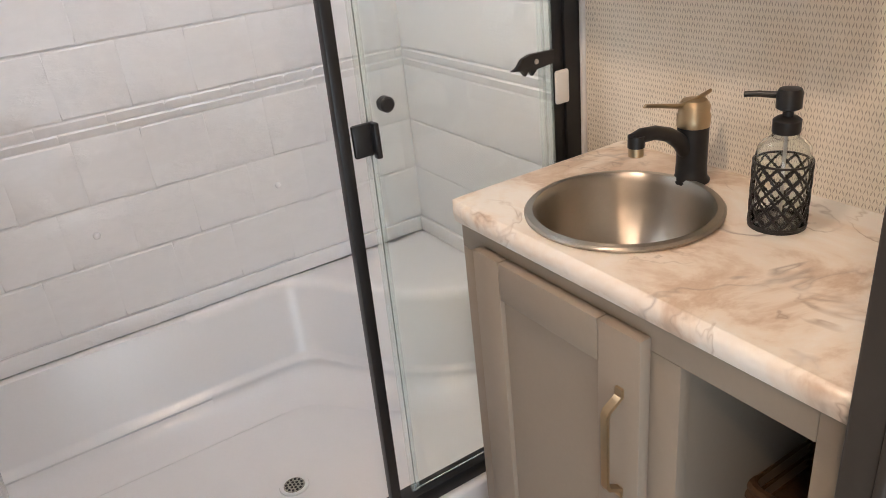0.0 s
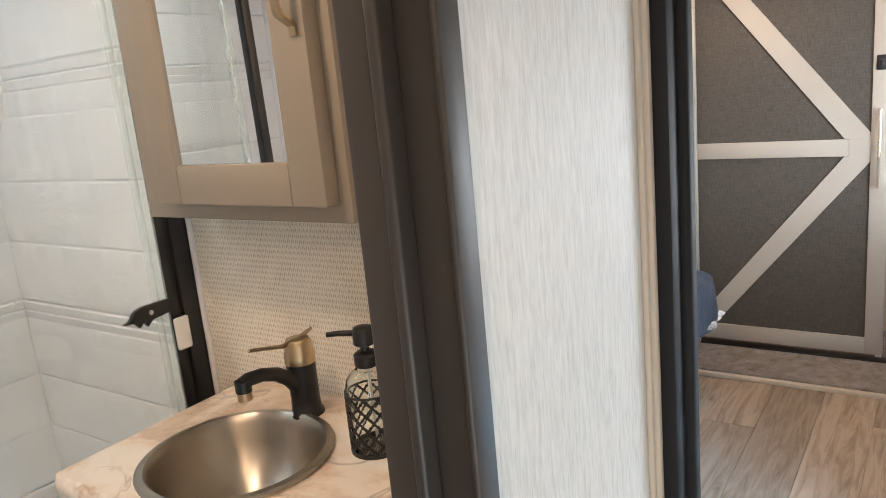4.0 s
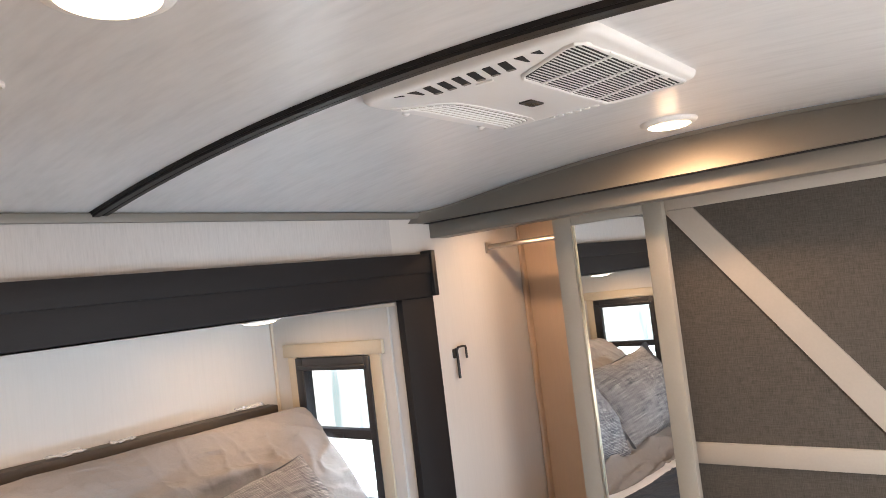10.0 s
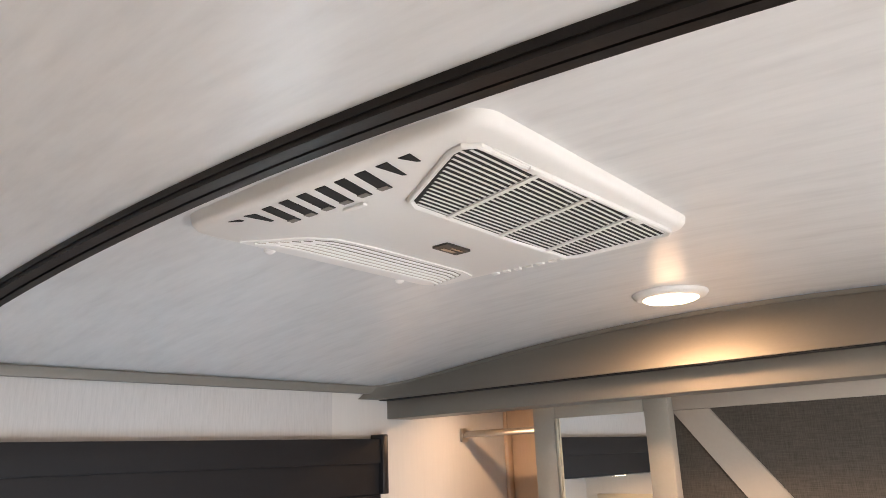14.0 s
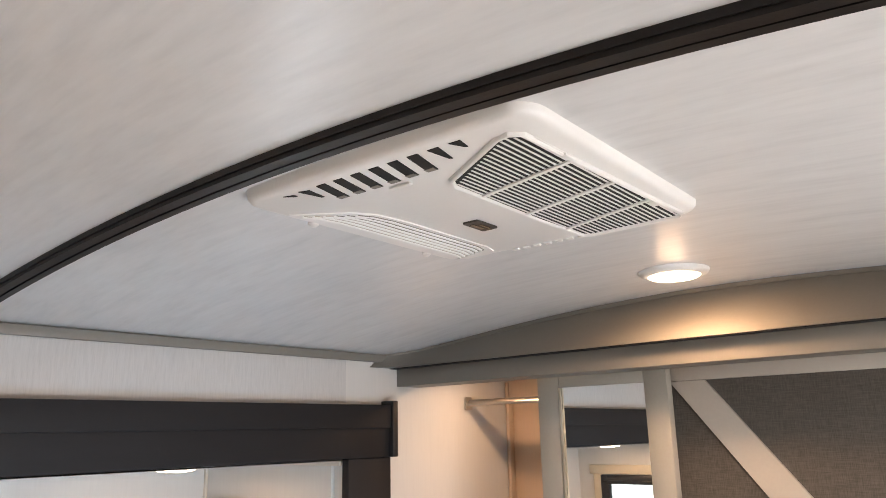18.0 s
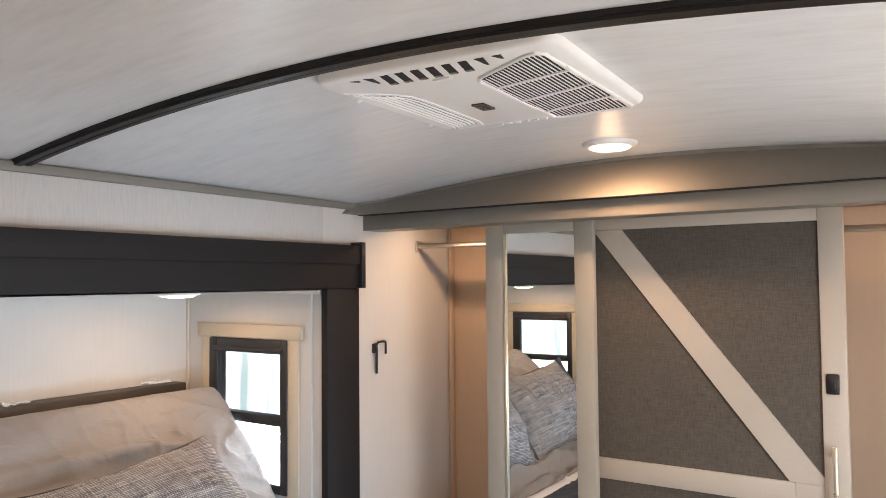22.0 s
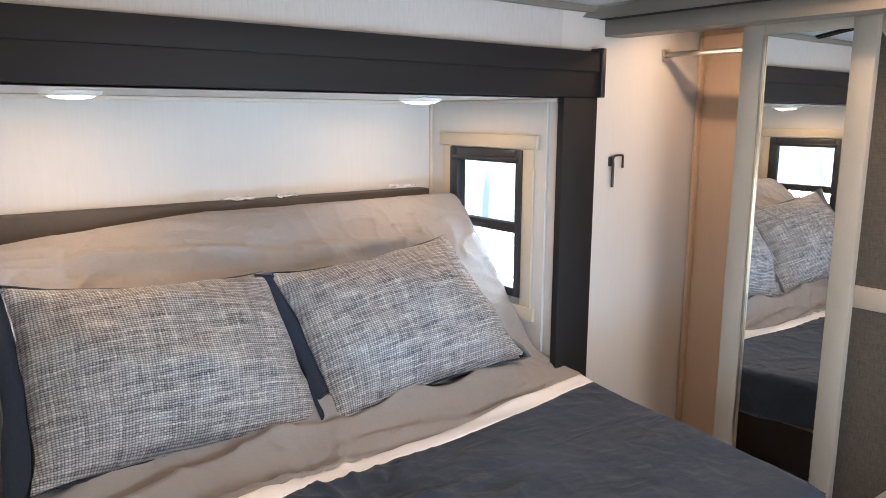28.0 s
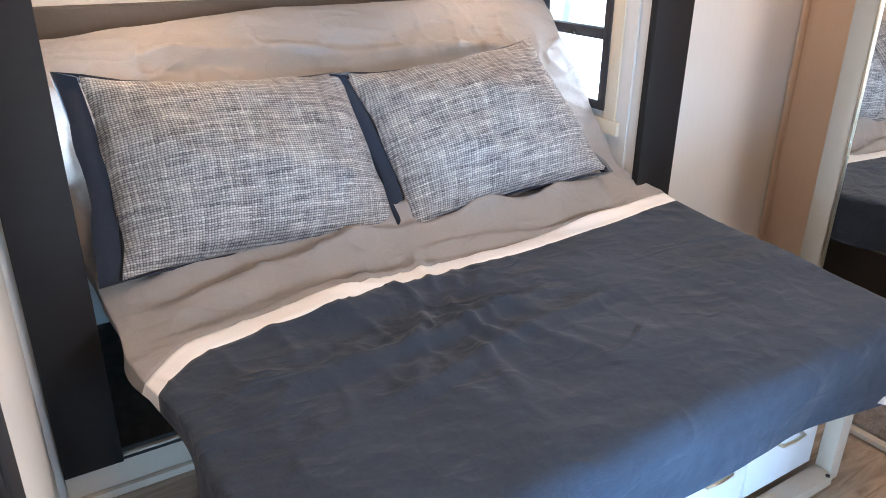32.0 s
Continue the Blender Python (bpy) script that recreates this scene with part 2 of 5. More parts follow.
def embossed(name, col):
    """Glossy moulded plastic with patches of stone-like relief and fine chisel marks."""
    m, t, b = nodes_of(name)
    v = coords(t)
    rock = noise_of(t, coords(t, (1, 0.55, 1.4)), 38, 5, 0.62, 0.3)
    chip = calc(t, "ABSOLUTE", calc(t, "SUBTRACT", noise_of(t, coords(t, (1, 0.5, 1.3), (0.5, 0, 0)), 19, 3, 0.5, 1.2), 0.5))
    where = ramp(t, noise_of(t, v, 7, 2), [(0.46, (0, 0, 0)), (0.62, (1, 1, 1))])
    marks = calc(t, "MULTIPLY", calc(t, "SUBTRACT", 1.0, calc(t, "MINIMUM", calc(t, "MULTIPLY", chip, 18.0), 1.0)), where)
    t.links.new(ramp(t, rock, [(0.3, dim(col, 0.98)), (0.7, dim(col, 1.02))]), b.inputs["Base Color"])
    b.inputs["Roughness"].default_value = 0.24
    bump(t, b, calc(t, "ADD", calc(t, "MULTIPLY", rock, calc(t, "MULTIPLY_ADD", where, 1.05, 0.05)), calc(t, "MULTIPLY", marks, 0.07)), 0.75, 0.0030)
    return m


def glassy(name, tint=(1, 1, 1), rough=0.0):
    m, t, b = nodes_of(name)
    b.inputs["Base Color"].default_value = (*tint, 1)
    b.inputs["Transmission Weight"].default_value = 1.0
    b.inputs["Roughness"].default_value = rough
    b.inputs["IOR"].default_value = 1.45
    return m


def glowing(name, col, strength):
    m, t, b = nodes_of(name)
    b.inputs["Base Color"].default_value = (*col, 1)
    b.inputs["Emission Color"].default_value = (*col, 1)
    b.inputs["Emission Strength"].default_value = strength
    return m


STREAK = streaked("streaked_wallboard", (0.70, 0.69, 0.66), 0.22, 0.6, (110, 110, 14), 0.5)
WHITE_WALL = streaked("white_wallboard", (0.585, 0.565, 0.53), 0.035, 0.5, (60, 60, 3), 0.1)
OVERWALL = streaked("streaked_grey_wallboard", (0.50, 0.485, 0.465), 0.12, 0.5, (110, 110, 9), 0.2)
CEILING = streaked("ceiling_vinyl", (0.69, 0.695, 0.695), 0.12, 0.30, (2.6, 16, 16), 0.15)
TAUPE = plain("taupe_laminate", (0.195, 0.18, 0.157), 0.45, bumps=0.1, var=0.05)
GREIGE = plain("greige_cabinet_paint", (0.30, 0.252, 0.20), 0.42, bumps=0.08, var=0.04)
DOORWHITE = plain("pale_door_laminate", (0.465, 0.43, 0.38), 0.45, bumps=0.1, var=0.05)
SAND = plain("sand_trim", (0.52, 0.455, 0.345), 0.5, bumps=0.1, var=0.05)
BATTEN = plain("batten_trim", (0.60, 0.53, 0.44), 0.5, bumps=0.1, var=0.05)
CHARCOAL = plain("charcoal_trim", (0.015, 0.0145, 0.0155), 0.6, bumps=0.25, var=0.14, stretch=(8, 1, 8))
DARKBROWN = plain("dark_ceiling_strip", (0.016, 0.0135, 0.013), 0.4, bumps=0.2, var=0.2)
JAMBGREY = plain("jamb_grey", (0.042, 0.036, 0.031), 0.42, bumps=0.15, var=0.1)
for dark in (CHARCOAL, DARKBROWN):
    dark.node_tree.nodes["Principled BSDF"].inputs["Specular IOR Level"].default_value = 0.22
BLACK = plain("black_metal", (0.012, 0.012, 0.013), 0.38, bumps=0.1, var=0.2)
WINDOWBLACK = plain("window_black", (0.018, 0.018, 0.02), 0.35, bumps=0.05, var=0.15)
GRASSCLOTH = woven("grey_grasscloth", (0.060, 0.054, 0.047), (0.118, 0.107, 0.093), 640.0)
PLASTIC = plain("white_plastic", (0.80, 0.79, 0.765), 0.4, bumps=0.05, var=0.02)
ABS = embossed("white_shower_abs", (0.80, 0.795, 0.805))
TUB = plain("white_tub", (0.76, 0.755, 0.765), 0.2, bumps=0.03, var=0.02)
GOLD = plain("brushed_gold", (0.53, 0.41, 0.255), 0.34, 1.0, bumps=0.1, stretch=(1, 1, 8))
CHAMPAGNE = plain("champagne_metal", (0.80, 0.74, 0.60), 0.3, 1.0, bumps=0.1)
STEEL = plain("brushed_steel", (0.40, 0.37, 0.33), 0.24, 1.0, bumps=0.1, var=0.08)
ROD = plain("satin_rod", (0.40, 0.385, 0.36), 0.42, 1.0, bumps=0.0, var=0.03)
MIRRORFRAME = plain("mirror_frame_taupe", (0.36, 0.345, 0.30), 0.45, bumps=0.1, var=0.05)
# near-black colour standing in for the shade inside the open cubby
CUBBY_SHADE = plain("cubby_shade", (0.035, 0.03, 0.026), 0.7, bumps=0.1, var=0.15)
CHROME = plain("chrome", (0.58, 0.57, 0.55), 0.30, 1.0, bumps=0.0, var=0.02)
MIRROR = plain("mirror_silver", (0.88, 0.9, 0.9), 0.05, 1.0, bumps=0.0, var=0.0)
MIRROR.node_tree.nodes["Principled BSDF"].inputs["Roughness"].default_value = 0.01
for link in [l for l in MIRROR.node_tree.links if l.to_socket.name == "Roughness"]:
    MIRROR.node_tree.links.remove(link)
MARBLE = marble("laminate_marble")
PAPER = leaf_paper("leaf_wallpaper")
PLANK = planky("vinyl_plank")
CARPET = carpeted("taupe_carpet", (0.30, 0.265, 0.245))
DARKCARPET = carpeted("dark_carpet", (0.09, 0.085, 0.08))
TANWALL = streaked("closet_wallboard", (0.54, 0.42, 0.32), 0.035, 0.55, (60, 60, 3), 0.1)
NAVY = cloth("navy_quilt", (0.028, 0.041, 0.066), 0.30, 420.0, 0.11, 0.8)
GREYCLOTH = cloth("grey_taupe_sheet", (0.275, 0.256, 0.248), 0.08, 500.0, 0.1, 0.9)
WHITECLOTH = cloth("white_band", (0.80, 0.785, 0.78), 0.05)
PILLOWNAVY = cloth("navy_flange", (0.02, 0.026, 0.04), 0.2)
TWEED = tweed("grey_tweed")
GLASS = glassy("clear_glass", (0.97, 1.0, 0.985))
GREENGLASS = glassy("shower_glass", (0.92, 0.97, 0.945))
FILM = plain("clear_plastic_film", (0.88, 0.90, 0.94), 0.18, bumps=0.3, fine=40)
FILM.node_tree.nodes["Principled BSDF"].inputs["Alpha"].default_value = 0.38
SEAL = plain("clear_seal", (0.66, 0.78, 0.76), 0.2, bumps=0.0)
SEAL.node_tree.nodes["Principled BSDF"].inputs["Alpha"].default_value = 0.2
BOWL = plain("turned_steel", (0.46, 0.425, 0.37), 0.36, 1.0, bumps=0.0, var=0.05)
turned = BOWL.node_tree.nodes.new("ShaderNodeTangent")
turned.direction_type, turned.axis = "RADIAL", "Z"
BOWL.node_tree.links.new(turned.outputs[0], BOWL.node_tree.nodes["Principled BSDF"].inputs["Tangent"])
BOWL.node_tree.nodes["Principled BSDF"].inputs["Anisotropic"].default_value = 0.9
BOWL.node_tree.nodes["Principled BSDF"].inputs["Anisotropic Rotation"].default_value = 0.25
LENS = glowing("warm_lens", (1.0, 0.80, 0.56), 14)
DRAWERWHITE = plain("white_drawer_laminate", (0.72, 0.73, 0.75), 0.4, bumps=0.08, var=0.03)
BASKET = plain("woven_basket", (0.12, 0.065, 0.03), 0.8, bumps=0.6, var=0.4, fine=160, stretch=(1, 1, 4))
# dark headboard wood, also used as painted shade under the bed
DARKWOOD_AND_SHADE = plain("dark_panel_and_shade", (0.06, 0.05, 0.042), 0.6, bumps=0.2, var=0.2)
# black that stands for the shade in gaps and openings
GAP_SHADE = plain("gap_shade", (0.01, 0.01, 0.01), 0.7, bumps=0.0)


# ---- mesh helpers ----
def thing(name, loc, label, category, group="", kind=""):
    ob = new(name)
    ob.empty_display_size = 0.05
    ob.matrix_basis = Matrix.Translation(loc)
    return tagged(ob, label, category, group, kind)


def part(name, bm, material, parent=None, label="", sharp=40):
    me = bpy.data.meshes.new(name)
    bm.to_mesh(me)
    bm.free()
    me.materials.append(material)
    me.polygons.foreach_set("use_smooth", [True] * len(me.polygons))
    me.set_sharp_from_angle(angle=radians(sharp))
    ob = new(name, me)
    if parent is not None:
        ob.parent = parent
        if parent.type == "EMPTY":
            ob.matrix_parent_inverse = Matrix.Translation(-parent.matrix_basis.translation)
    if label:
        ob["label"] = label
    return ob


def put_box(bm, x0, y0, z0, x1, y1, z1, bevel=0.0, seg=2):
    x0, x1, y0, y1, z0, z1 = *sorted((x0, x1)), *sorted((y0, y1)), *sorted((z0, z1))
    v = bmesh.ops.create_cube(bm, size=1)["verts"]
    for p in v:
        p.co = Vector(((x0 + x1) / 2 + p.co.x * (x1 - x0), (y0 + y1) / 2 + p.co.y * (y1 - y0), (z0 + z1) / 2 + p.co.z * (z1 - z0)))
    if bevel:
        edges = list({e for p in v for e in p.link_edges})
        bmesh.ops.bevel(bm, geom=edges, offset=bevel, segments=seg, affect="EDGES", profile=0.5)


def box(x0, y0, z0, x1, y1, z1, bevel=0.0, seg=2):
    bm = bmesh.new()
    put_box(bm, x0, y0, z0, x1, y1, z1, bevel, seg)
    return bm


def boxes(*rows, bevel=0.0):
    bm = bmesh.new()
    for r in rows:
        put_box(bm, *r, bevel=bevel)
    return bm


def put_rings(bm, rings, closed=False, caps=True):
    """Skin a row of rings, each a list of points."""
    made = [[bm.verts.new(p) for p in r] for r in rings]
    n = len(rings[0])
    for a, b in zip(made, made[1:] + (made[:1] if closed else [])):
        for i in range(n):
            j = (i + 1) % n
            bm.faces.new((a[i], a[j], b[j], b[i]))
    if caps and not closed:
        bm.faces.new(made[0][::-1])
        bm.faces.new(made[-1])


def put_tube(bm, pts, r, seg=10, closed=False, flat=1.0, caps=True):
    pts = [Vector(p) for p in pts]
    rings, n, side = [], len(pts), None
    for i, p in enumerate(pts):
        a = pts[i - 1] if i or closed else p
        b = pts[(i + 1) % n] if i < n - 1 or closed else p
        d = (b - a).normalized()
        if side is None:
            side = d.orthogonal().normalized()
        side = (side - d * side.dot(d)).normalized()
        up = d.cross(side)
        rr = r[i] if isinstance(r, (list, tuple)) else r
        rings.append([p + rr * (math.cos(2 * math.pi * k / seg) * side + flat * math.sin(2 * math.pi * k / seg) * up) for k in range(seg)])
    put_rings(bm, rings, closed, caps)


def tube(pts, r, seg=10, closed=False):
    bm = bmesh.new()
    put_tube(bm, pts, r, seg, closed)
    return bm


def lathe(profile, centre, seg=32, caps=True):
    bm = bmesh.new()
    cx, cy, cz = centre
    rings = [[(cx + r * math.cos(2 * math.pi * k / seg), cy + r * math.sin(2 * math.pi * k / seg), cz + z) for k in range(seg)] for r, z in profile]
    put_rings(bm, rings, caps=caps)
    bmesh.ops.recalc_face_normals(bm, faces=bm.faces)
    return bm


def prism(outline, lo, hi, axis="y", bevel=0.0):
    """A flat outline pushed along an axis from lo to hi. Outline in the two other axes, in xyz order."""
    def at(p, h):
        return {"x": (h, p[0], p[1]), "y": (p[0], h, p[1]), "z": (p[0], p[1], h)}[axis]
    bm = bmesh.new()
    put_rings(bm, [[at(p, lo) for p in outline], [at(p, hi) for p in outline]])
    bmesh.ops.recalc_face_normals(bm, faces=bm.faces)
    if bevel:
        bmesh.ops.bevel(bm, geom=list(bm.edges), offset=bevel, segments=2, affect="EDGES", profile=0.5)
    return bm


def round_rect(x0, y0, x1, y1, r, seg=6):
    out = []
    for cx, cy, a in ((x1 - r, y1 - r, 0), (x0 + r, y1 - r, 90), (x0 + r, y0 + r, 180), (x1 - r, y0 + r, 270)):
        out += [(cx + r * math.cos(radians(a + 90 * k / seg)), cy + r * math.sin(radians(a + 90 * k / seg))) for k in range(seg + 1)]
    return out


def structure(name, bm, material, label, category):
    return tagged(part(name, bm, material), label, category, kind="structure")


# ---- plan (metres) ----
# x = 0: wall that carries the slide-out; y = 0: face of the closet's inner door; z = 0: floor.
ROOM_R, ROOM_BACK = 2.32, -5.2
BATH_Y0, BATH_Y1 = -2.472, -2.36      # partition between bathroom and bed
HALL_X0, HALL_X1 = 1.385, 1.445       # wall with the bathroom door
DOOR_Y0, DOOR_Y1 = -3.56, -2.880     # bathroom doorway
SHOWER_X, GLASS_X = -0.12, 0.565
SLIDE_BACK, SLIDE_Y0, SLIDE_Y1, SLIDE_TOP, SLIDE_FLOOR = -0.73, -2.215, -0.432, 1.505, 0.115
CLOSET_BACK = 0.40


def arch(x):
    return 1.920 - 0.085 * (x - 1.05) ** 2


# floor base
structure("floor", box(-0.18, ROOM_BACK, -0.08, ROOM_R + 0.06, 0.6, -0.006), PLANK, "grey-brown vinyl plank floor of the camper", "floor")
structure("carpet_floor", box(0.0, -0.31, -0.004, ROOM_R, CLOSET_BACK, 0.022, 0.006), CARPET, "taupe pile carpet before and inside the closet", "carpet")
structure("floor_trim", box(0.0, -0.338, -0.004, ROOM_R, -0.311, 0.014, 0.004), BATTEN, "pale metal strip between carpet and planks", "trim")

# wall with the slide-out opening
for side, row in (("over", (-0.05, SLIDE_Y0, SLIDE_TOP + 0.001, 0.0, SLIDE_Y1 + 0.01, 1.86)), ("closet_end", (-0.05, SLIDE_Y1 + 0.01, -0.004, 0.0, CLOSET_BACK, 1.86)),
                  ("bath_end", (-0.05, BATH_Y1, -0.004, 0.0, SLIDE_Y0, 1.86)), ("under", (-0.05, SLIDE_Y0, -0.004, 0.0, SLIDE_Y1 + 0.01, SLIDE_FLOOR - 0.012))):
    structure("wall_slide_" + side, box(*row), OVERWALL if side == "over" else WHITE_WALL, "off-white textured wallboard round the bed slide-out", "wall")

# the slide-out box
structure("wall_slide_back", box(SLIDE_BACK - 0.04, SLIDE_Y0, SLIDE_FLOOR, SLIDE_BACK, SLIDE_Y1, SLIDE_TOP), WHITE_WALL, "off-white wall behind the bed head", "wall")
WX0, WX1, WZ0, WZ1 = -0.569, -0.169, 0.780, 1.310
structure("wall_slide_side", boxes(
    (SLIDE_BACK, SLIDE_Y1, SLIDE_FLOOR, WX0, SLIDE_Y1 + 0.04, SLIDE_TOP), (WX1, SLIDE_Y1, SLIDE_FLOOR, -0.051, SLIDE_Y1 + 0.04, SLIDE_TOP),
    (WX0, SLIDE_Y1, SLIDE_FLOOR, WX1, SLIDE_Y1 + 0.04, WZ0), (WX0, SLIDE_Y1, WZ1, WX1, SLIDE_Y1 + 0.04, SLIDE_TOP)), WHITE_WALL, "off-white slide-out side wall with a small window", "wall")
structure("wall_slide_far", boxes(
    (SLIDE_BACK, SLIDE_Y0 - 0.04, SLIDE_FLOOR, WX0, SLIDE_Y0, SLIDE_TOP), (WX1, SLIDE_Y0 - 0.04, SLIDE_FLOOR, -0.051, SLIDE_Y0, SLIDE_TOP),
    (WX0, SLIDE_Y0 - 0.04, SLIDE_FLOOR, WX1, SLIDE_Y0, WZ0), (WX0, SLIDE_Y0 - 0.04, WZ1, WX1, SLIDE_Y0, SLIDE_TOP)), WHITE_WALL, "off-white slide-out side wall beside the bathroom", "wall")
structure("ceiling_slide", box(SLIDE_BACK, SLIDE_Y0, SLIDE_TOP, 0.0, SLIDE_Y1, SLIDE_TOP + 0.05), WHITE_WALL, "flat white ceiling of the slide-out", "ceiling")
structure("floor_slide", box(SLIDE_BACK, SLIDE_Y0, SLIDE_FLOOR - 0.01, 0.0, SLIDE_Y1, SLIDE_FLOOR), DARKCARPET, "dark grey carpet on the slide-out floor", "carpet")
structure("trim_slide_sill", boxes((0.0, BATH_Y1 + 0.02, 0.022, 0.016, -0.26, SLIDE_FLOOR - 0.006), (0.0, BATH_Y1 + 0.02, -0.004, 0.03, -0.26, 0.021), bevel=0.003), BATTEN, "pale sill board below the slide-out", "trim")
structure("trim_slide_seal", boxes((0.016, SLIDE_Y0 + 0.01, 0.097, 0.021, SLIDE_Y1, 0.104), (-0.004, SLIDE_Y0 + 0.01, 0.1155, 0.003, SLIDE_Y1, 0.122), bevel=0.001), BLACK, "thin black rubber seals along the slide-out sill", "trim")
structure("trim_slide_cove", box(SLIDE_BACK, SLIDE_Y0, SLIDE_TOP - 0.014, SLIDE_BACK + 0.012, SLIDE_Y1, SLIDE_TOP - 0.001, 0.003), BATTEN, "thin pale cove strip under the slide-out ceiling", "trim")
structure("trim_slide_side", box(SLIDE_BACK + 0.0125, SLIDE_Y1 - 0.010, SLIDE_TOP - 0.014, -0.004, SLIDE_Y1 - 0.0005, SLIDE_TOP - 0.001, 0.003), BATTEN, "thin pale cove strip over the slide-out window", "trim")
structure("trim_slide_corner", box(SLIDE_BACK, SLIDE_Y1 - 0.012, SLIDE_FLOOR, SLIDE_BACK + 0.012, SLIDE_Y1, SLIDE_TOP - 0.015, 0.003), BATTEN, "thin pale corner strip in the slide-out", "trim")

# charcoal fascia round the slide-out
fascia = thing("slide_fascia", (0.03, -1.3, 1.55), "charcoal wood-grain fascia framing the bed slide-out", "trim", kind="structure")
part("beam", box(0.0, BATH_Y1 + 0.01, 1.511, 0.038, -0.275, 1.667, 0.003), CHARCOAL, fascia)
part("beam_ledge", box(0.038, BATH_Y1 + 0.01, 1.598, 0.046, -0.275, 1.667, 0.002), CHARCOAL, fascia)
part("beam_cap", box(0.0, -0.275, 1.511, 0.054, -0.252, 1.680, 0.003), BLACK, fascia, "black end cap")
part("post", box(0.0, -0.434, SLIDE_FLOOR, 0.03, -0.262, 1.511, 0.003), CHARCOAL, fascia)
part("post", box(0.0, -2.340, 0.098, 0.03, -2.20, 1.511, 0.003), CHARCOAL, fascia)

# bathroom partition and hall wall
structure("wall_partition", box(SHOWER_X - 0.03, BATH_Y0, -0.004, HALL_X0, BATH_Y1, 1.95), WHITE_WALL, "off-white partition between bathroom and bed", "wall")
structure("wall_paper_bath", box(GLASS_X + 0.005, BATH_Y0 - 0.004, 0.0, HALL_X0, BATH_Y0, 1.95), PAPER, "cream wallpaper with small brown leaf strokes behind the vanity", "wall")
structure("wall_hall", boxes((HALL_X0, DOOR_Y1, -0.004, HALL_X1, -2.36, 1.95), (HALL_X0, ROOM_BACK, -0.004, HALL_X1, DOOR_Y0, 1.95),
                             (HALL_X0, DOOR_Y0, 1.86, HALL_X1, DOOR_Y1, 1.95)), STREAK, "pale wallboard with fine upright streaks beside the bathroom door", "wall")
structure("trim_batten", boxes((HALL_X1, -2.447, 0.0, HALL_X1 + 0.008, -2.436, 1.90), (HALL_X1, -2.436, 0.0, HALL_X1 + 0.014, -2.423, 1.90), bevel=0.002), BATTEN, "narrow pale batten on the wall's end", "trim")
corner = thing("trim_corner", (1.44, -2.34, 0.0), "dark charcoal moulded corner post at the wall's end", "trim", kind="structure")
part("corner_face", box(HALL_X1, -2.4225, 0.0, HALL_X1 + 0.034, -2.356, 1.90, 0.005), CHARCOAL, corner)
part("corner_bead", box(HALL_X1 + 0.022, -2.386, 0.0, HALL_X1 + 0.047, -2.353, 1.90, 0.01, 4), CHARCOAL, corner)
part("corner_return", box(HALL_X0, -2.3598, 0.0, HALL_X1 + 0.022, -2.352, 1.90, 0.003), CHARCOAL, corner)
# low opening at y -2.5 to -1.5 is added to let the foot fill in
structure("wall_right", boxes((ROOM_R, ROOM_BACK, -0.004, ROOM_R + 0.05, -4.6, 1.9), (ROOM_R, -3.0, -0.004, ROOM_R + 0.05, -2.5, 1.9), (ROOM_R, -2.5, -0.004, ROOM_R + 0.05, -1.5, 0.10), (ROOM_R, -2.5, 0.44, ROOM_R + 0.05, -1.5, 1.9), (ROOM_R, -0.55, -0.004, ROOM_R + 0.05, CLOSET_BACK, 1.9),
                              (ROOM_R, -1.5, -0.004, ROOM_R + 0.05, -0.55, 0.83), (ROOM_R, -1.5, 1.25, ROOM_R + 0.05, -0.55, 1.8),
                              (ROOM_R, -4.6, -0.004, ROOM_R + 0.05, -3.0, 0.14), (ROOM_R, -4.6, 0.92, ROOM_R + 0.05, -3.0, 1.9)), WHITE_WALL, "off-white wall opposite the bed with two windows and an added low light opening", "wall")
structure("wall_back", box(-0.2, ROOM_BACK - 0.05, -0.004, ROOM_R + 0.05, ROOM_BACK, 1.95), WHITE_WALL, "plain off-white wall closing the hall", "wall")
structure("wall_shower_outer", box(SHOWER_X - 0.06, -3.75, -0.004, SHOWER_X - 0.012, BATH_Y1, 1.95), WHITE_WALL, "outer bathroom wall", "wall")
structure("wall_bath_end", box(SHOWER_X - 0.06, -3.80, -0.004, HALL_X0, -3.75, 1.95), WHITE_WALL, "plain bathroom end wall", "wall")

# arched ceiling
bm = bmesh.new()
N = 48
xs = [-0.2 + (ROOM_R + 0.25) * k / N for k in range(N + 1)]
put_rings(bm, [[(x, ROOM_BACK, arch(x)), (x, -0.13, arch(x)), (x, -0.13, arch(x) + 0.04), (x, ROOM_BACK, arch(x) + 0.04)] for x in xs])
bmesh.ops.recalc_face_normals(bm, faces=bm.faces)
structure("ceiling", bm, CEILING, "white brushed-look arched ceiling", "ceiling")
structure("trim_ceiling_cove", box(0.0, BATH_Y1, arch(0) - 0.026, 0.016, -0.161, arch(0) - 0.001, 0.004), TAUPE, "thin taupe cove strip along the ceiling edge", "trim")
bm = bmesh.new()
for y0, y1, d in ((-0.022, 0.022, 0.009), (-0.019, -0.002, 0.015), (0.006, 0.019, 0.0125)):
    put_rings(bm, [[(x, y0 + w, arch(x) - d), (x, y1 + w, arch(x) - d), (x, y1 + w, arch(x) + 0.002), (x, y0 + w, arch(x) + 0.002)] for x, w in [(ROOM_R * k / 40, -1.470 + 0.062 * ROOM_R * k / 40) for k in range(41)]])
bmesh.ops.recalc_face_normals(bm, faces=bm.faces)
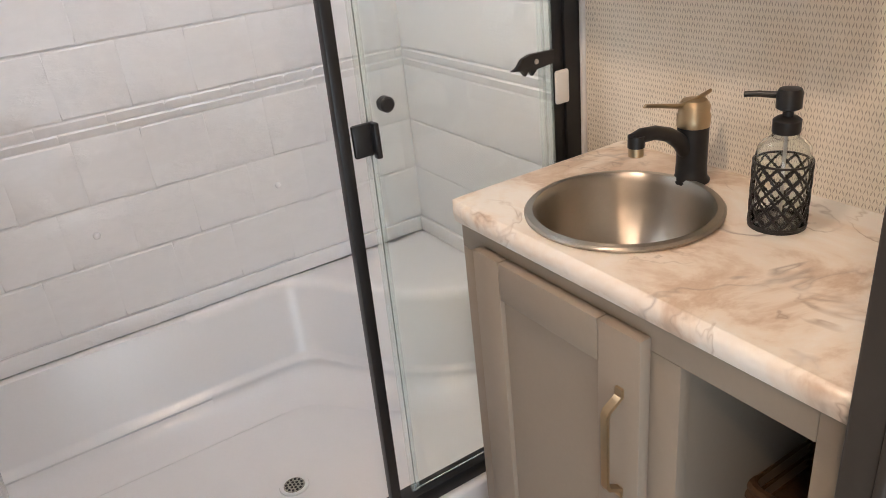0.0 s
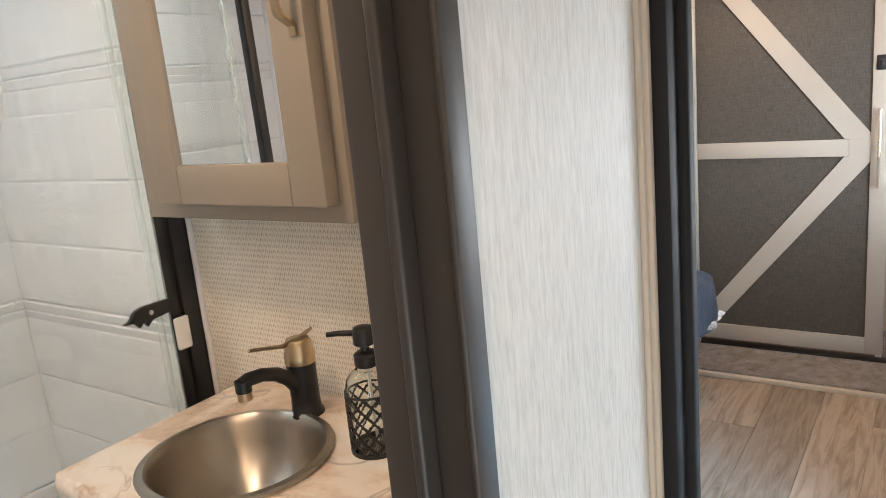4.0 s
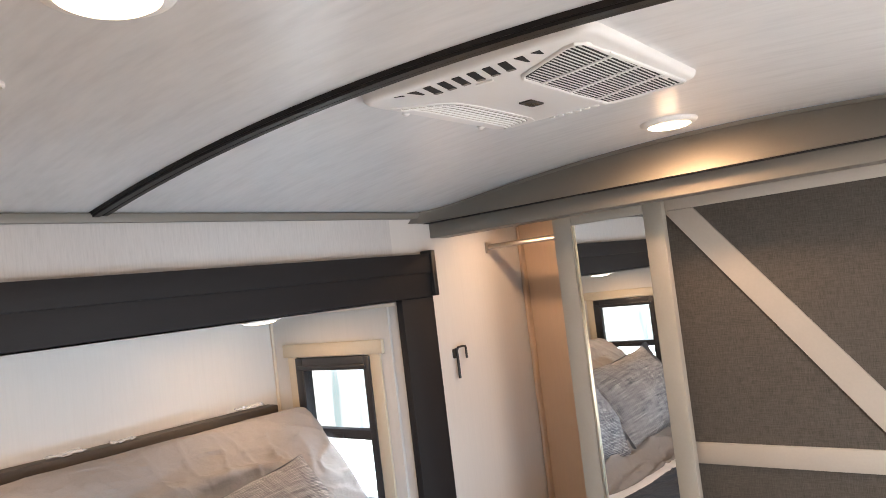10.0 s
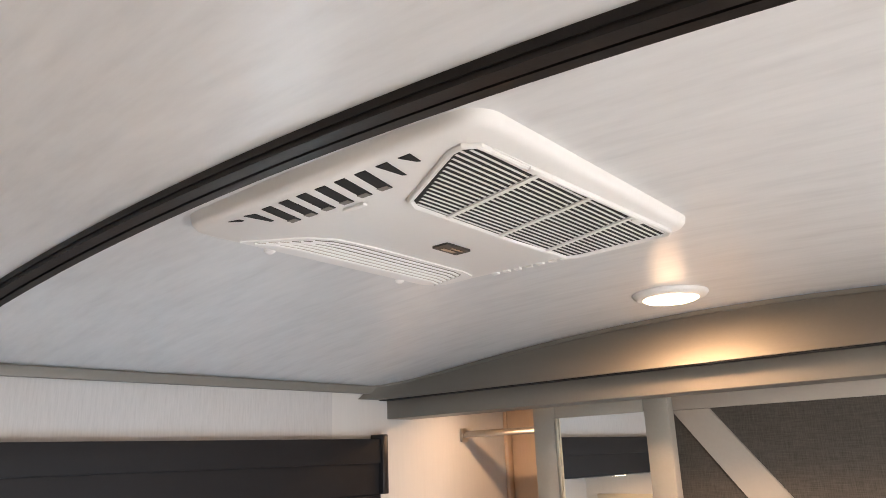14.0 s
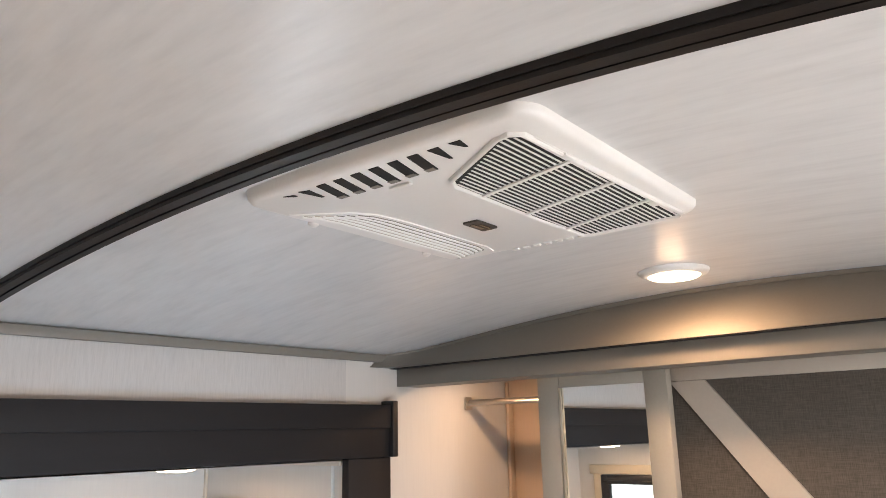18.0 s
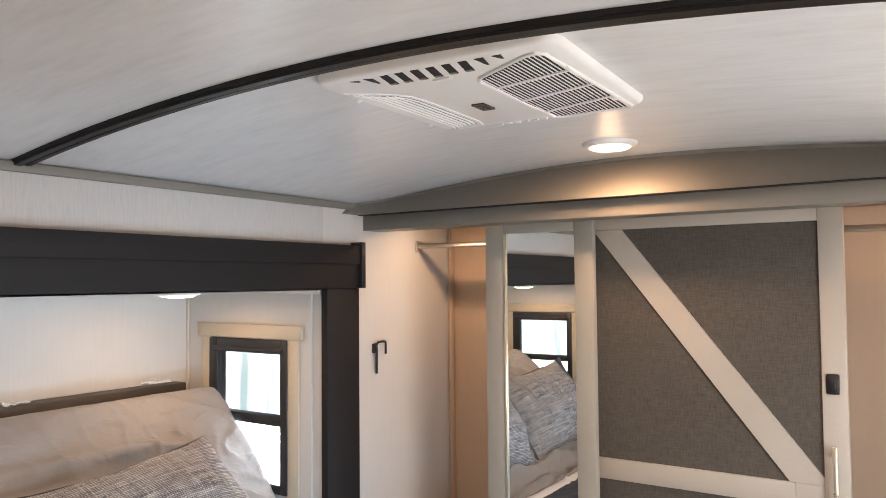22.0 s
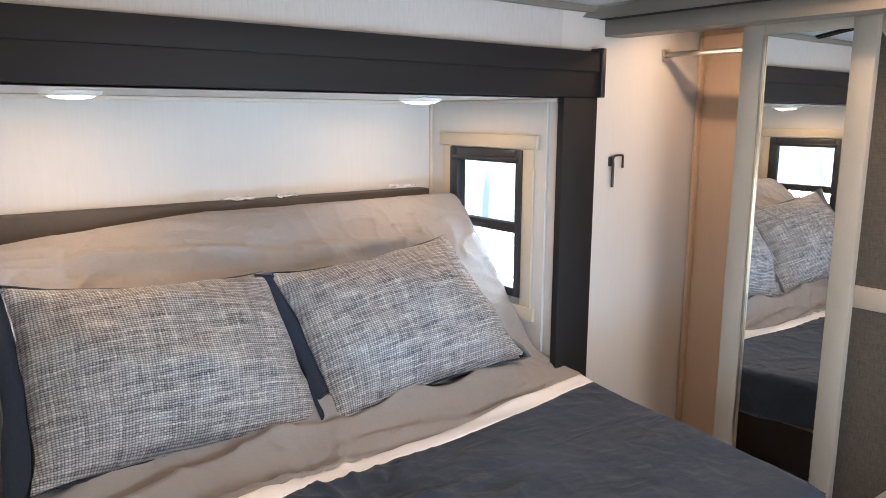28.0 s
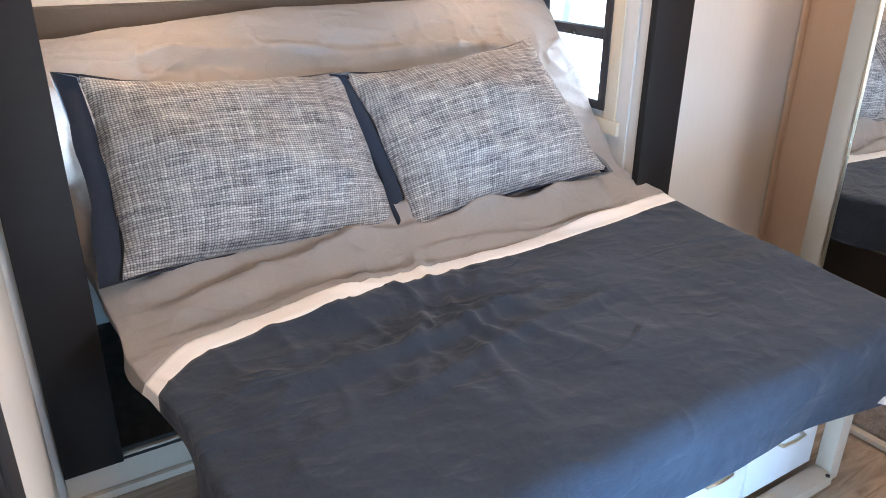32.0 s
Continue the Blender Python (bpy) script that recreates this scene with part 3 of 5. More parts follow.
structure("trim_ceiling_strip", bm, DARKBROWN, "dark brown moulded strip arched across the ceiling", "trim")

# closet
gx = [0.0 + ROOM_R * k / 30 for k in range(31)]
def gable_y(x, z):
    """Front of the gable panel: upright under the ceiling, flaring out to a lip over the rail and towards the wall."""
    k = max(0.0, min(1.0, (z - 1.784) / 0.13))
    return -0.13 - 0.112 * (1 - k) ** 1.6 - 0.085 * math.exp(-x / 0.06)


gx = [0.001 + (ROOM_R - 0.001) * (k / 60) ** 1.5 for k in range(61)]
bm = bmesh.new()
put_rings(bm, [[(x, gable_y(x, 1.784 + (arch(x) - 1.785) * k / 8), 1.784 + (arch(x) - 1.785) * k / 8) for k in range(9)] + [(x, -0.11, arch(x) - 0.001), (x, -0.11, 1.784)] for x in gx])
bmesh.ops.recalc_face_normals(bm, faces=bm.faces)
structure("wall_closet_gable", bm, TAUPE, "taupe gable panel curving down to a lip above the closet doors", "wall")
bm = bmesh.new()
put_rings(bm, [[(x, gable_y(x, arch(x)) + d, arch(x) - h) for d, h in ((-0.009, 0.002), (-0.009, 0.012), (-0.001, 0.014), (-0.001, 0.002))] for x in gx])
bmesh.ops.recalc_face_normals(bm, faces=bm.faces)
structure("trim_closet_gable", bm, TAUPE, "thin taupe strip under the ceiling arch", "trim")
structure("trim_closet_header", box(0.0, -0.205, 1.727, ROOM_R, -0.10, 1.782, 0.002), TAUPE, "taupe header rail over the closet doors", "trim")
# black strip in place of the shade beneath the gable lip
structure("trim_lip_shade", box(0.004, -0.240, 1.7815, ROOM_R, -0.2055, 1.7832), GAP_SHADE, "thin black strip added as the shade under the gable lip", "trim")
structure("ceiling_closet", box(0.0, -0.0995, 1.786, ROOM_R, CLOSET_BACK, 1.82), TANWALL, "closet ceiling panel", "ceiling")
structure("wall_closet_back", box(0.0, CLOSET_BACK, -0.004, ROOM_R, CLOSET_BACK + 0.04, 1.786), TANWALL, "warm beige back wall of the closet", "wall")
structure("trim_closet_corner", box(0.004, CLOSET_BACK - 0.03, 0.022, 0.02, CLOSET_BACK, 1.76, 0.004), TANWALL, "pale corner strip in the closet", "trim")
structure("trim_door_track", box(0.30, -0.020, 0.022, ROOM_R, 0.036, 0.030, 0.002), BLACK, "black floor track of the closet doors", "trim")
structure("trim_closet_rail", box(0.02, CLOSET_BACK - 0.025, 1.70, ROOM_R, CLOSET_BACK, 1.765, 0.003), TANWALL, "beige cleat along the closet's back wall", "trim")


# ---- bedroom things ----
def closet_rod(x0, x1):
    rod = thing("closet_rod", (x0, 0.148, 1.66), "chrome oval hanging rod across the closet", "rod")
    bm = bmesh.new()
    put_tube(bm, [(x0 + 0.006, 0.148, 1.68), (x1, 0.148, 1.68)], 0.014, 16, flat=0.55)
    part("bar", bm, ROD, rod)
    part("end_bracket", box(x0 + 0.004, 0.130, 1.655, x0 + 0.012, 0.166, 1.70, 0.003), CHROME, rod)
    part("end_bracket", box(x1, 0.130, 1.655, x1 + 0.008, 0.166, 1.70, 0.003), CHROME, rod)


closet_rod(0.0, ROOM_R - 0.009)


def closet_light():
    c = thing("closet_light", (1.16, 0.07, 1.76), "slim warm LED strip under the closet ceiling", "lamp")
    for xa, xb in ((0.15, 0.55), (1.75, 2.15)):
        ch = part("channel", box(xa, 0.02, 1.778, xb, 0.04, 1.786, 0.002), PLASTIC, c)
        part("diffuser", box(xa + 0.005, 0.023, 1.774, xb - 0.005, 0.037, 1.778, 0.001), LENS, ch, "glowing warm strip")
        xm = (xa + xb) / 2
        deep = 0.02 if xa < 1 else 0.10
        area_lamp("closet_lamp", (xm, 0.02 + deep / 2, 1.772), (xm, 0.12 + deep / 2, 0.7), xb - xa, deep, 2.9 if xa < 1 else 2.1, WARM)


closet_light()


def barn_door():
    d = thing("barn_door", (1.2, 0.015, 0.036), "sliding closet door, grey grasscloth panels with pale Z-shaped boards", "door")
    xl, xr, zb, zt = 0.780, 1.586, 0.048, 1.746
    part("panel", box(xl + 0.02, 0.008, zb + 0.02, xr - 0.02, 0.022, zt - 0.02), GRASSCLOTH, d)
    f0, f1 = -0.002, 0.028
    part("stile", box(xl, f0, zb, 0.840, f1, zt, 0.002), DOORWHITE, d)
    part("stile", box(1.521, f0, zb, xr, f1, zt, 0.002), DOORWHITE, d)
    part("top_rail", box(0.8405, f0, 1.700, 1.5205, f1, zt, 0.002), DOORWHITE, d)
    part("bottom_rail", box(0.8405, f0, zb, 1.5205, f1, 0.118, 0.002), DOORWHITE, d)
    part("middle_rail", box(0.8405, f0 + 0.001, 0.876, 1.445, f1 - 0.001, 0.944, 0.002), DOORWHITE, d)
    part("brace", prism([(0.8405, 1.699), (0.937, 1.699), (1.5205, 0.966), (1.5205, 0.945), (1.431, 0.945)], f0, f1), DOORWHITE, d)
    part("brace", prism([(0.8405, 0.136), (0.8405, 0.119), (0.921, 0.119), (1.5205, 0.853), (1.5205, 0.944), (1.4455, 0.944), (1.4455, 0.875), (1.430, 0.875)], f0, f1), DOORWHITE, d)
    h = part("handle", box(1.545, -0.032, 0.752, 1.557, -0.022, 1.062, 0.003), CHAMPAGNE, d, "champagne bar handle")
    for z in (0.775, 1.037):
        part("handle_post", box(1.547, -0.022, z - 0.006, 1.555, -0.002, z + 0.006), CHAMPAGNE, h)
    l = part("latch", box(1.532, -0.007, 1.205, 1.566, -0.002, 1.262, 0.004), BLACK, d, "black latch plate")
    part("thumb_piece", box(1.542, -0.013, 1.220, 1.557, -0.007, 1.245, 0.003), BLACK, l)
    part("floor_guide", box(1.56, 0.004, 0.036, 1.583, 0.022, 0.046), PLASTIC, d)


def mirror_door():
    d = thing("mirror_door", (0.675, -0.05, 0.036), "narrow sliding closet door with a full-length mirror in a taupe frame", "door")
    xl, xr, zb, zt = 0.464, 0.869, 0.042, 1.735
    y0, y1 = -0.082, -0.052
    part("stile", box(xl, y0, zb, 0.538, y1, zt, 0.002), MIRRORFRAME, d)
    part("stile", box(0.804, y0, zb, xr, y1, zt, 0.002), MIRRORFRAME, d)
    part("top_rail", box(0.5385, y0, 1.698, 0.8035, y1, zt, 0.002), MIRRORFRAME, d)
    part("bottom_rail", box(0.5385, y0, zb, 0.8035, y1, 0.10, 0.002), MIRRORFRAME, d)
    part("mirror", box(0.5385, y0 + 0.006, 0.1005, 0.8035, y1, 1.6975), MIRROR, d, "clear mirror pane")
    part("edge_bead", box(0.538, y0 - 0.003, 0.1005, 0.544, y0 + 0.005, 1.6975, 0.001), CHAMPAGNE, d)


barn_door()
mirror_door()


def wall_hook():
    h = thing("wall_hook", (0.0, -0.142, 1.26), "black metal crank hook on the wall beside the closet", "hook")
    part("plate", box(0.0, -0.156, 1.262, 0.012, -0.134, 1.298, 0.003), BLACK, h)
    part("shank", tube([(0.012, -0.145, 1.300), (0.016, -0.145, 1.27), (0.016, -0.145, 1.185)], 0.0055, 10), BLACK, h)
    part("hook_arm", tube([(0.012, -0.145, 1.285), (0.016, -0.137, 1.302), (0.018, -0.112, 1.304), (0.018, -0.094, 1.302), (0.018, -0.092, 1.292), (0.018, -0.092, 1.255)], 0.0045, 10), BLACK, h)


wall_hook()


def puck_light(loc, tilt, watts, group, tint=WARM, around=0.0):
    x, y, z = loc
    p = thing("ceiling_light", loc, "round white LED puck light glowing warm on the ceiling", "lamp", group)
    part("rim", lathe([(0.077, 0.004), (0.077, -0.003), (0.073, -0.009), (0.066, -0.012), (0.058, -0.013)], loc, 40), PLASTIC, p)
    part("lens", lathe([(0.058, -0.0125), (0.050, -0.017), (0.030, -0.020), (0.001, -0.021)], loc, 40), LENS, p, "glowing warm lens")
    p.rotation_euler = (0, tilt, 0)
    area_lamp("puck_lamp", (x, y, z - 0.026), (x, y + 0.0001, z - 1), 0.10, 0.10, watts, tint, True)
    if around:
        bulb = new("puck_bulb", bpy.data.lights.new("puck_bulb", "POINT"))
        bulb.data.energy, bulb.data.color, bulb.data.shadow_soft_size = around, tint, 0.03
        bulb.location = (x, y, z - 0.058)


puck_light((1.045, -0.372, arch(1.045)), 0, 4.4, "room ceiling lights", WARM, 0.16)
puck_light((1.048, -1.937, arch(1.048)), 0, 7.0, "room ceiling lights")
puck_light((-0.34, -1.90, SLIDE_TOP), 0, 2.4, "slide-out lights", WARM)
puck_light((-0.34, -0.772, SLIDE_TOP), 0, 1.9, "slide-out lights", WARM)
puck_light((0.98, -3.12, arch(0.98)), 0, 4.7, "bathroom lights", (1.0, 0.70, 0.47))
puck_light((1.87, -3.75, arch(1.87)), 0, 6.0, "room ceiling lights")


def air_conditioner():
    """Ceiling unit, built about its own centre and set a little askew to the closet."""
    a = thing("air_conditioner", (0, 0, 0), "white plastic ceiling air conditioner with slotted grilles", "air conditioner")
    # shroud skin; the row of slots is laid on its lower face as black pieces
    bm = bmesh.new()
    rings = []
    for inset, z in ((-0.004, 0.026), (-0.001, 0.016), (0.0, 0.008), (0.003, 0.003), (0.009, 0.0)):
        rings.append([(px, py, z) for px, py in round_rect(-0.243 + inset, -0.252 + inset, 0.243 - inset, 0.250 - inset, 0.035)])
    put_rings(bm, rings)
    bmesh.ops.recalc_face_normals(bm, faces=bm.faces)
    part("shroud", bm, PLASTIC, a)
    # return-air grille: black sheet for the shade behind slats that run lengthwise, with three cross ribs
    out = [(0.042, -0.108), (0.052, -0.128), (0.172, -0.202), (0.190, -0.206), (0.202, -0.196), (0.216, 0.216), (0.208, 0.230), (0.060, 0.238), (0.046, 0.228), (0.040, 0.10)]
    part("grille_shade", prism(out, -0.0012, -0.0004, "z"), GAP_SHADE, a)
    ctr = Vector((sum(p[0] for p in out) / len(out), sum(p[1] for p in out) / len(out)))
    big = [tuple(ctr + (Vector(p) - ctr) * 1.03) for p in out]
    bm = bmesh.new()
    put_tube(bm, [(p[0], p[1], -0.001) for p in big], 0.0042, 8, closed=True)
    gf = part("grille_frame", bm, PLASTIC, a)
    n = 19
    for k in range(n):
        x = 0.0475 + 0.1625 * k / (n - 1)
        near = -0.116 - 0.090 * max(0.0, min(1.0, (x - 0.047) / 0.135)) if x < 0.182 else -0.206 + 0.02 * (x - 0.182) / 0.03
        part("grille_slat", box(x - 0.0016, near, -0.0019, x + 0.0016, 0.233, -0.0014), PLASTIC, gf)
    for ya, yb in ((-0.052, -0.096), (0.063, 0.014), (0.180, 0.121)):
        part("grille_rib", prism([(0.042, ya - 0.0035), (0.212, yb - 0.0035), (0.212, yb + 0.0035), (0.042, ya + 0.0035)], -0.0036, -0.0013, "z"), PLASTIC, gf)
    for v in (-0.11, 0.14):
        part("grille_clip", box(0.206, v - 0.012, -0.005, 0.213, v + 0.012, -0.001, 0.0015), PLASTIC, gf)
    # supply slots beside the trim strip: slanting black pieces for shaded openings, cut short at both ends
    for k in range(10):
        u0 = -0.162 + 0.0318 * k
        v1 = (-0.222, -0.196, -0.174, -0.174, -0.174, -0.174, -0.176, -0.176, -0.196, -0.214)[k]
        lean = -0.24 * (v1 + 0.233)
        w = 0.0165
        if k < 2:
            shape = [(u0 - 0.004, -0.233), (u0 + w - 0.004, -0.228), (u0 + w + lean, v1), (u0 + w + lean - 0.005, v1)]
        elif k > 7:
            shape = [(u0, -0.233), (u0 + w, -0.233), (u0 + w + lean, v1 + 0.003), (u0 + w + lean - 0.004, v1)]
        else:
            shape = [(u0, -0.233), (u0 + w, -0.233), (u0 + w + lean, v1), (u0 + lean, v1)]
        sl = part("slot_shade", prism(shape, -0.0010, 0.010, "z"), GAP_SHADE, a)
        if 1 < k < 8:
            part("slot_vane", prism([(u0 + lean + 0.001, v1 - 0.010), (u0 + w + lean - 0.001, v1 - 0.010), (u0 + w + lean - 0.001, v1 - 0.001), (u0 + lean + 0.001, v1 - 0.001)], -0.0016, -0.0008, "z"), TAUPE, sl)
    part("tab", box(-0.03, -0.166, -0.004, 0.006, -0.158, 0.0, 0.0015), PLASTIC, a)
    # long louvre panel with a rounded far end and fine grooves
    panel = [(-0.226, -0.172), (-0.150, -0.120), (-0.128, -0.085), (-0.121, -0.02), (-0.122, 0.19), (-0.130, 0.222), (-0.150, 0.236), (-0.20, 0.238), (-0.226, 0.20)]
    lp = part("louvre_panel", prism(panel, -0.0022, 0.0, "z"), PLASTIC, a)
    for k in range(6):
        u = -0.130 - 0.0125 * k
        near, far = -0.066 - 0.010 * k, 0.205 + 0.004 * k
        pts = [(u - 0.018, near - 0.040, -0.0024), (u - 0.006, near - 0.018, -0.0024), (u, near + 0.02, -0.0024), (u, far - 0.03, -0.0024), (u - 0.006, far - 0.006, -0.0024), (u - 0.016, far, -0.0024)]
        part("louvre", tube(pts, 0.0010, 5), TAUPE if k < 3 else DOORWHITE, lp)
        part("louvre_lip", tube([(p[0] - 0.005, p[1], -0.0024) for p in pts], 0.0022, 6), PLASTIC, lp)
    bd = part("badge", prism(round_rect(-0.0635, 0.040, -0.034, 0.096, 0.003, 3), -0.0030, 0.0, "z"), JAMBGREY, a, "small grey badge plate")
    part("badge_mark", box(-0.058, 0.052, -0.0036, -0.050, 0.082, -0.0029), STEEL, bd)
    part("badge_mark", box(-0.046, 0.060, -0.0036, -0.041, 0.088, -0.0029), STEEL, bd)
    for v in (-0.115, 0.158):
        part("screw_cap", lathe([(0.008, 0.003), (0.0085, -0.004), (0.0035, -0.008)], (-0.236, v, 0.002), 16), PLASTIC, a)
    for k in range(7):
        part("edge_clip", box(-0.10 + 0.022 * k, 0.238, -0.003, -0.088 + 0.022 * k, 0.246, 0.001, 0.001), PLASTIC, a)
    a.matrix_basis = pose(1.078, -1.105, 1.899, 0, 0, 2.9)


air_conditioner()


def side_window(y_in, out, hinge, name):
    """A small black two-light window in the slide-out's side wall. out: +1 or -1, the way outdoors."""
    w = thing(name, ((WX0 + WX1) / 2, y_in, WZ0), "small black-framed two-pane window with a sand-coloured surround", "window", kind="structure")
    def b(x0, d0, z0, x1, d1, z1, bev=0.002):
        return box(x0, y_in + out * d0, z0, x1, y_in + out * d1, z1, bev)
    t = -0.010
    part("surround", b(-0.631, t, 0.740, WX0 - 0.004, 0.0, 1.327), SAND, w)
    part("surround", b(WX1 + 0.004, t, 0.740, -0.104, 0.0, 1.327), SAND, w)
    part("head_board", b(-0.651, t - 0.006, 1.327, -0.084, 0.0, 1.378), SAND, w)
    part("sill_board", b(-0.651, t - 0.006, 0.69, -0.084, 0.0, 0.740), SAND, w)
    X0, X1, Z0, Z1 = WX0 - 0.012, WX1 + 0.012, WZ0 - 0.012, WZ1 + 0.012
    fr = part("window_frame", boxes(*[(x0, y_in + out * -0.016, z0, x1, y_in + out * 0.035, z1) for x0, z0, x1, z1 in
         ((X0, Z0, X0 + 0.042, Z1), (X1 - 0.034, Z0, X1, Z1), (X0 + 0.042, Z0, X1 - 0.034, Z0 + 0.034), (X0 + 0.042, Z1 - 0.05, X1 - 0.034, Z1))], bevel=0.003), WINDOWBLACK, w)
    part("mid_rail", b(X0 + 0.042, -0.012, 1.010, X1 - 0.034, 0.03, 1.046), WINDOWBLACK, w)
    part("inner_bead", b(X0 + 0.044, -0.020, 1.046, X0 + 0.052, 0.0, Z1 - 0.05), WINDOWBLACK, w)
    part("inner_bead", b(X0 + 0.02, -0.022, Z1 - 0.045, X1 - 0.02, -0.014, Z1 - 0.03), WINDOWBLACK, w)
    part("latch", b(-0.386, -0.022, 1.014, -0.336, -0.012, 1.03), BLACK, w)
    for z0, z1 in ((Z0 + 0.034, 1.010), (1.046, Z1 - 0.05)):
        p = part("pane", b(X0 + 0.042, 0.012, z0, X1 - 0.034, 0.016, z1, 0), GLASS, w)
        p.visible_shadow = False


side_window(SLIDE_Y1, 1, -1, "window_1")
side_window(SLIDE_Y0, -1, 1, "window_2")

# unidentified round white fitting, its use unknown
sensor = thing("ceiling_disc", (0.685, -1.935, arch(0.685)), "small round white plastic disc on the ceiling", "sensor")
part("ring", lathe([(0.020, 0.002), (0.020, -0.004), (0.0165, -0.006), (0.014, -0.004)], (0.685, -1.935, arch(0.685)), 28, False), PLASTIC, sensor)
part("centre", lathe([(0.014, -0.001), (0.013, -0.0035), (0.001, -0.004)], (0.685, -1.935, arch(0.685)), 28), PLASTIC, sensor)

# ---- bed ----
BED_Y0, BED_Y1 = -2.17, -0.335


FOLDS = [(0.085, -0.06, 0.0042, 0.018, -2.12, -0.55), (0.128, -0.075, 0.0036, 0.014, -2.12, -1.15), (0.035, -0.05, 0.017, 0.036, -2.1, -0.5), (-0.045, -0.06, 0.013, 0.030, -2.1, -0.9), (0.10, 0.03, 0.009, 0.020, -1.4, -0.5),
         (-0.40, 0.05, 0.006, 0.02, -2.0, -0.6), (0.45, -0.12, 0.0045, 0.022, -2.0, -1.1), (0.56, -0.2, 0.0035, 0.02, -1.8, -0.9)]


def bed_profile(s):
    """x, z of the bed's top along its length; s from 0 at the head to 1 at the foot's hem."""
    pts = [(-0.655, 1.02), (-0.64, 1.085), (-0.605, 1.122), (-0.55, 1.130), (-0.50, 1.105), (-0.42, 1.02), (-0.30, 0.885), (-0.18, 0.745), (-0.08, 0.63), (0.0, 0.555), (0.08, 0.515), (0.2, 0.502),
           (0.45, 0.50), (0.75, 0.50), (0.90, 0.4995), (0.985, 0.496), (1.022, 0.476), (1.036, 0.44), (1.038, 0.39), (1.040, 0.342)]
    f = s * (len(pts) - 1)
    i = min(int(f), len(pts) - 2)
    u = f - i
    def cr(a, b, c, d):
        return 0.5 * (2 * b + (c - a) * u + (2 * a - 5 * b + 4 * c - d) * u * u + (3 * b - a - 3 * c + d) * u ** 3)
    q = [pts[max(0, min(len(pts) - 1, i + k))] for k in (-1, 0, 1, 2)]
    return cr(*[p[0] for p in q]), cr(*[p[1] for p in q])


def bed_point(s, v):
    """v from -1.0 (hem by the bathroom) over the top to 1.0 (hem by the closet)."""
    x, z = bed_profile(s)
    lo = BED_Y0 - 0.03 * max(0.0, min(1.0, (0.1 - x) / 0.3)) + 0.045 * max(0.0, min(1.0, (x - 0.2) / 0.35))
    hi = BED_Y1 - 0.115 * max(0.0, min(1.0, (0.06 - x) / 0.12)) - 0.115 * max(0.0, min(1.0, (x - 0.1) / 0.9))
    mid, half = (lo + hi) / 2, (hi - lo) / 2
    a = abs(v)
    sign = 1 if v > 0 else -1
    fall = 0.0
    if a < 0.86:
        y = mid + sign * half * (a / 0.86) * 0.975
    else:
        k = (a - 0.86) / 0.14
        y = mid + sign * half * (0.975 + 0.025 * math.sin(min(1, k * 3.0) * math.pi / 2))
        fall = 0.24 * k * k if k < 0.3 else 0.0216 + 0.24 * (k - 0.3) * 1.25
    if sign < 0:
        fall *= 0.16 + 0.84 * max(0.0, min(1.0, (x - 0.35) / 0.45))
    edge = max(0.0, 1 - (1 - a) / 0.14) if a > 0.86 else 0.0
    foot = max(0.0, 0.50 - z) if x > 0.7 else 0.0
    if foot:
        foot += max(0.0, foot - 0.08) * 0.75 * max(0.0, min(1.0, (y + 1.1) / 0.6))
        z = 0.50 - min(0.16 + 0.06 * max(0.0, min(1.0, (y + 1.1) / 0.6)), math.hypot(foot, fall))
        r = 0.035
        cx, cy = 1.040 - r, hi - r if sign > 0 else lo + r
        dx, dy = max(0.0, x - cx), max(0.0, sign * (y - cy))
        if math.hypot(dx, dy) > r:
            k = r / math.hypot(dx, dy)
            x, y = cx + dx * k, cy + sign * dy * k
    else:
        z -= min(0.165, fall) if x > 0.0 else fall * 0.8
    if x < -0.35:
        z -= 0.055 * max(0.0, min(1.0, (-1.45 - y) / 0.65)) ** 1.3 * min(1.0, (-0.35 - x) / 0.15)
    # creases and soft hollows
    p = Vector((x, y, z))
    zone = max(0.0, min(1.0, (x + 0.62) / 0.2)) * max(0.0, min(1.0, (1.0 - x) / 0.25))
    lift = (noise.noise(p * 4.0) * 0.009 + noise.noise(p * 1.9 + Vector((3, 1, 0))) * 0.008) * (0.5 + 0.8 * zone)
    # long folds across the bed below the pillows
    for x0, sway, amp, wide, ya, yb in FOLDS:
        c = x0 + sway * (y + 1.2) + 0.022 * noise.noise(Vector((y * 3.1, x0 * 9, 1.0)))
        along = max(0.0, min(1.0, (y - ya) / 0.15)) * max(0.0, min(1.0, (yb - y) / 0.15))
        q = (x - c) / wide
        lift += 5.6 * amp * along * (math.exp(-q * q) - 0.45 * math.exp(-(q - 1.6) ** 2)) * (0.7 + 0.5 * noise.noise(Vector((y * 5, x0 * 7, 4))))
    # sharp little creases, thickest on the sheet and in the rumpled corner of the quilt
    r1 = (1 - abs(noise.noise(Vector((x * 5.5 + y * 2.0, y * 6.5 - x * 3, 2.0)))) * 1.6)
    r2 = (1 - abs(noise.noise(Vector((x * 13.0 - y * 2, y * 5.0 + x * 4, 7.0)))) * 1.6)
    rough = 0.13 + 0.62 * math.exp(-((x - 0.34) / 0.2) ** 2 - ((y + 1.5) / 0.34) ** 2) + 0.2 * max(0.0, min(1.0, (0.1 - x) / 0.15)) + 0.5 * math.exp(-((y + 0.62) / 0.16) ** 2 - ((x + 0.42) / 0.25) ** 2) + 0.2 * math.exp(-((y + 1.9) / 0.25) ** 2)
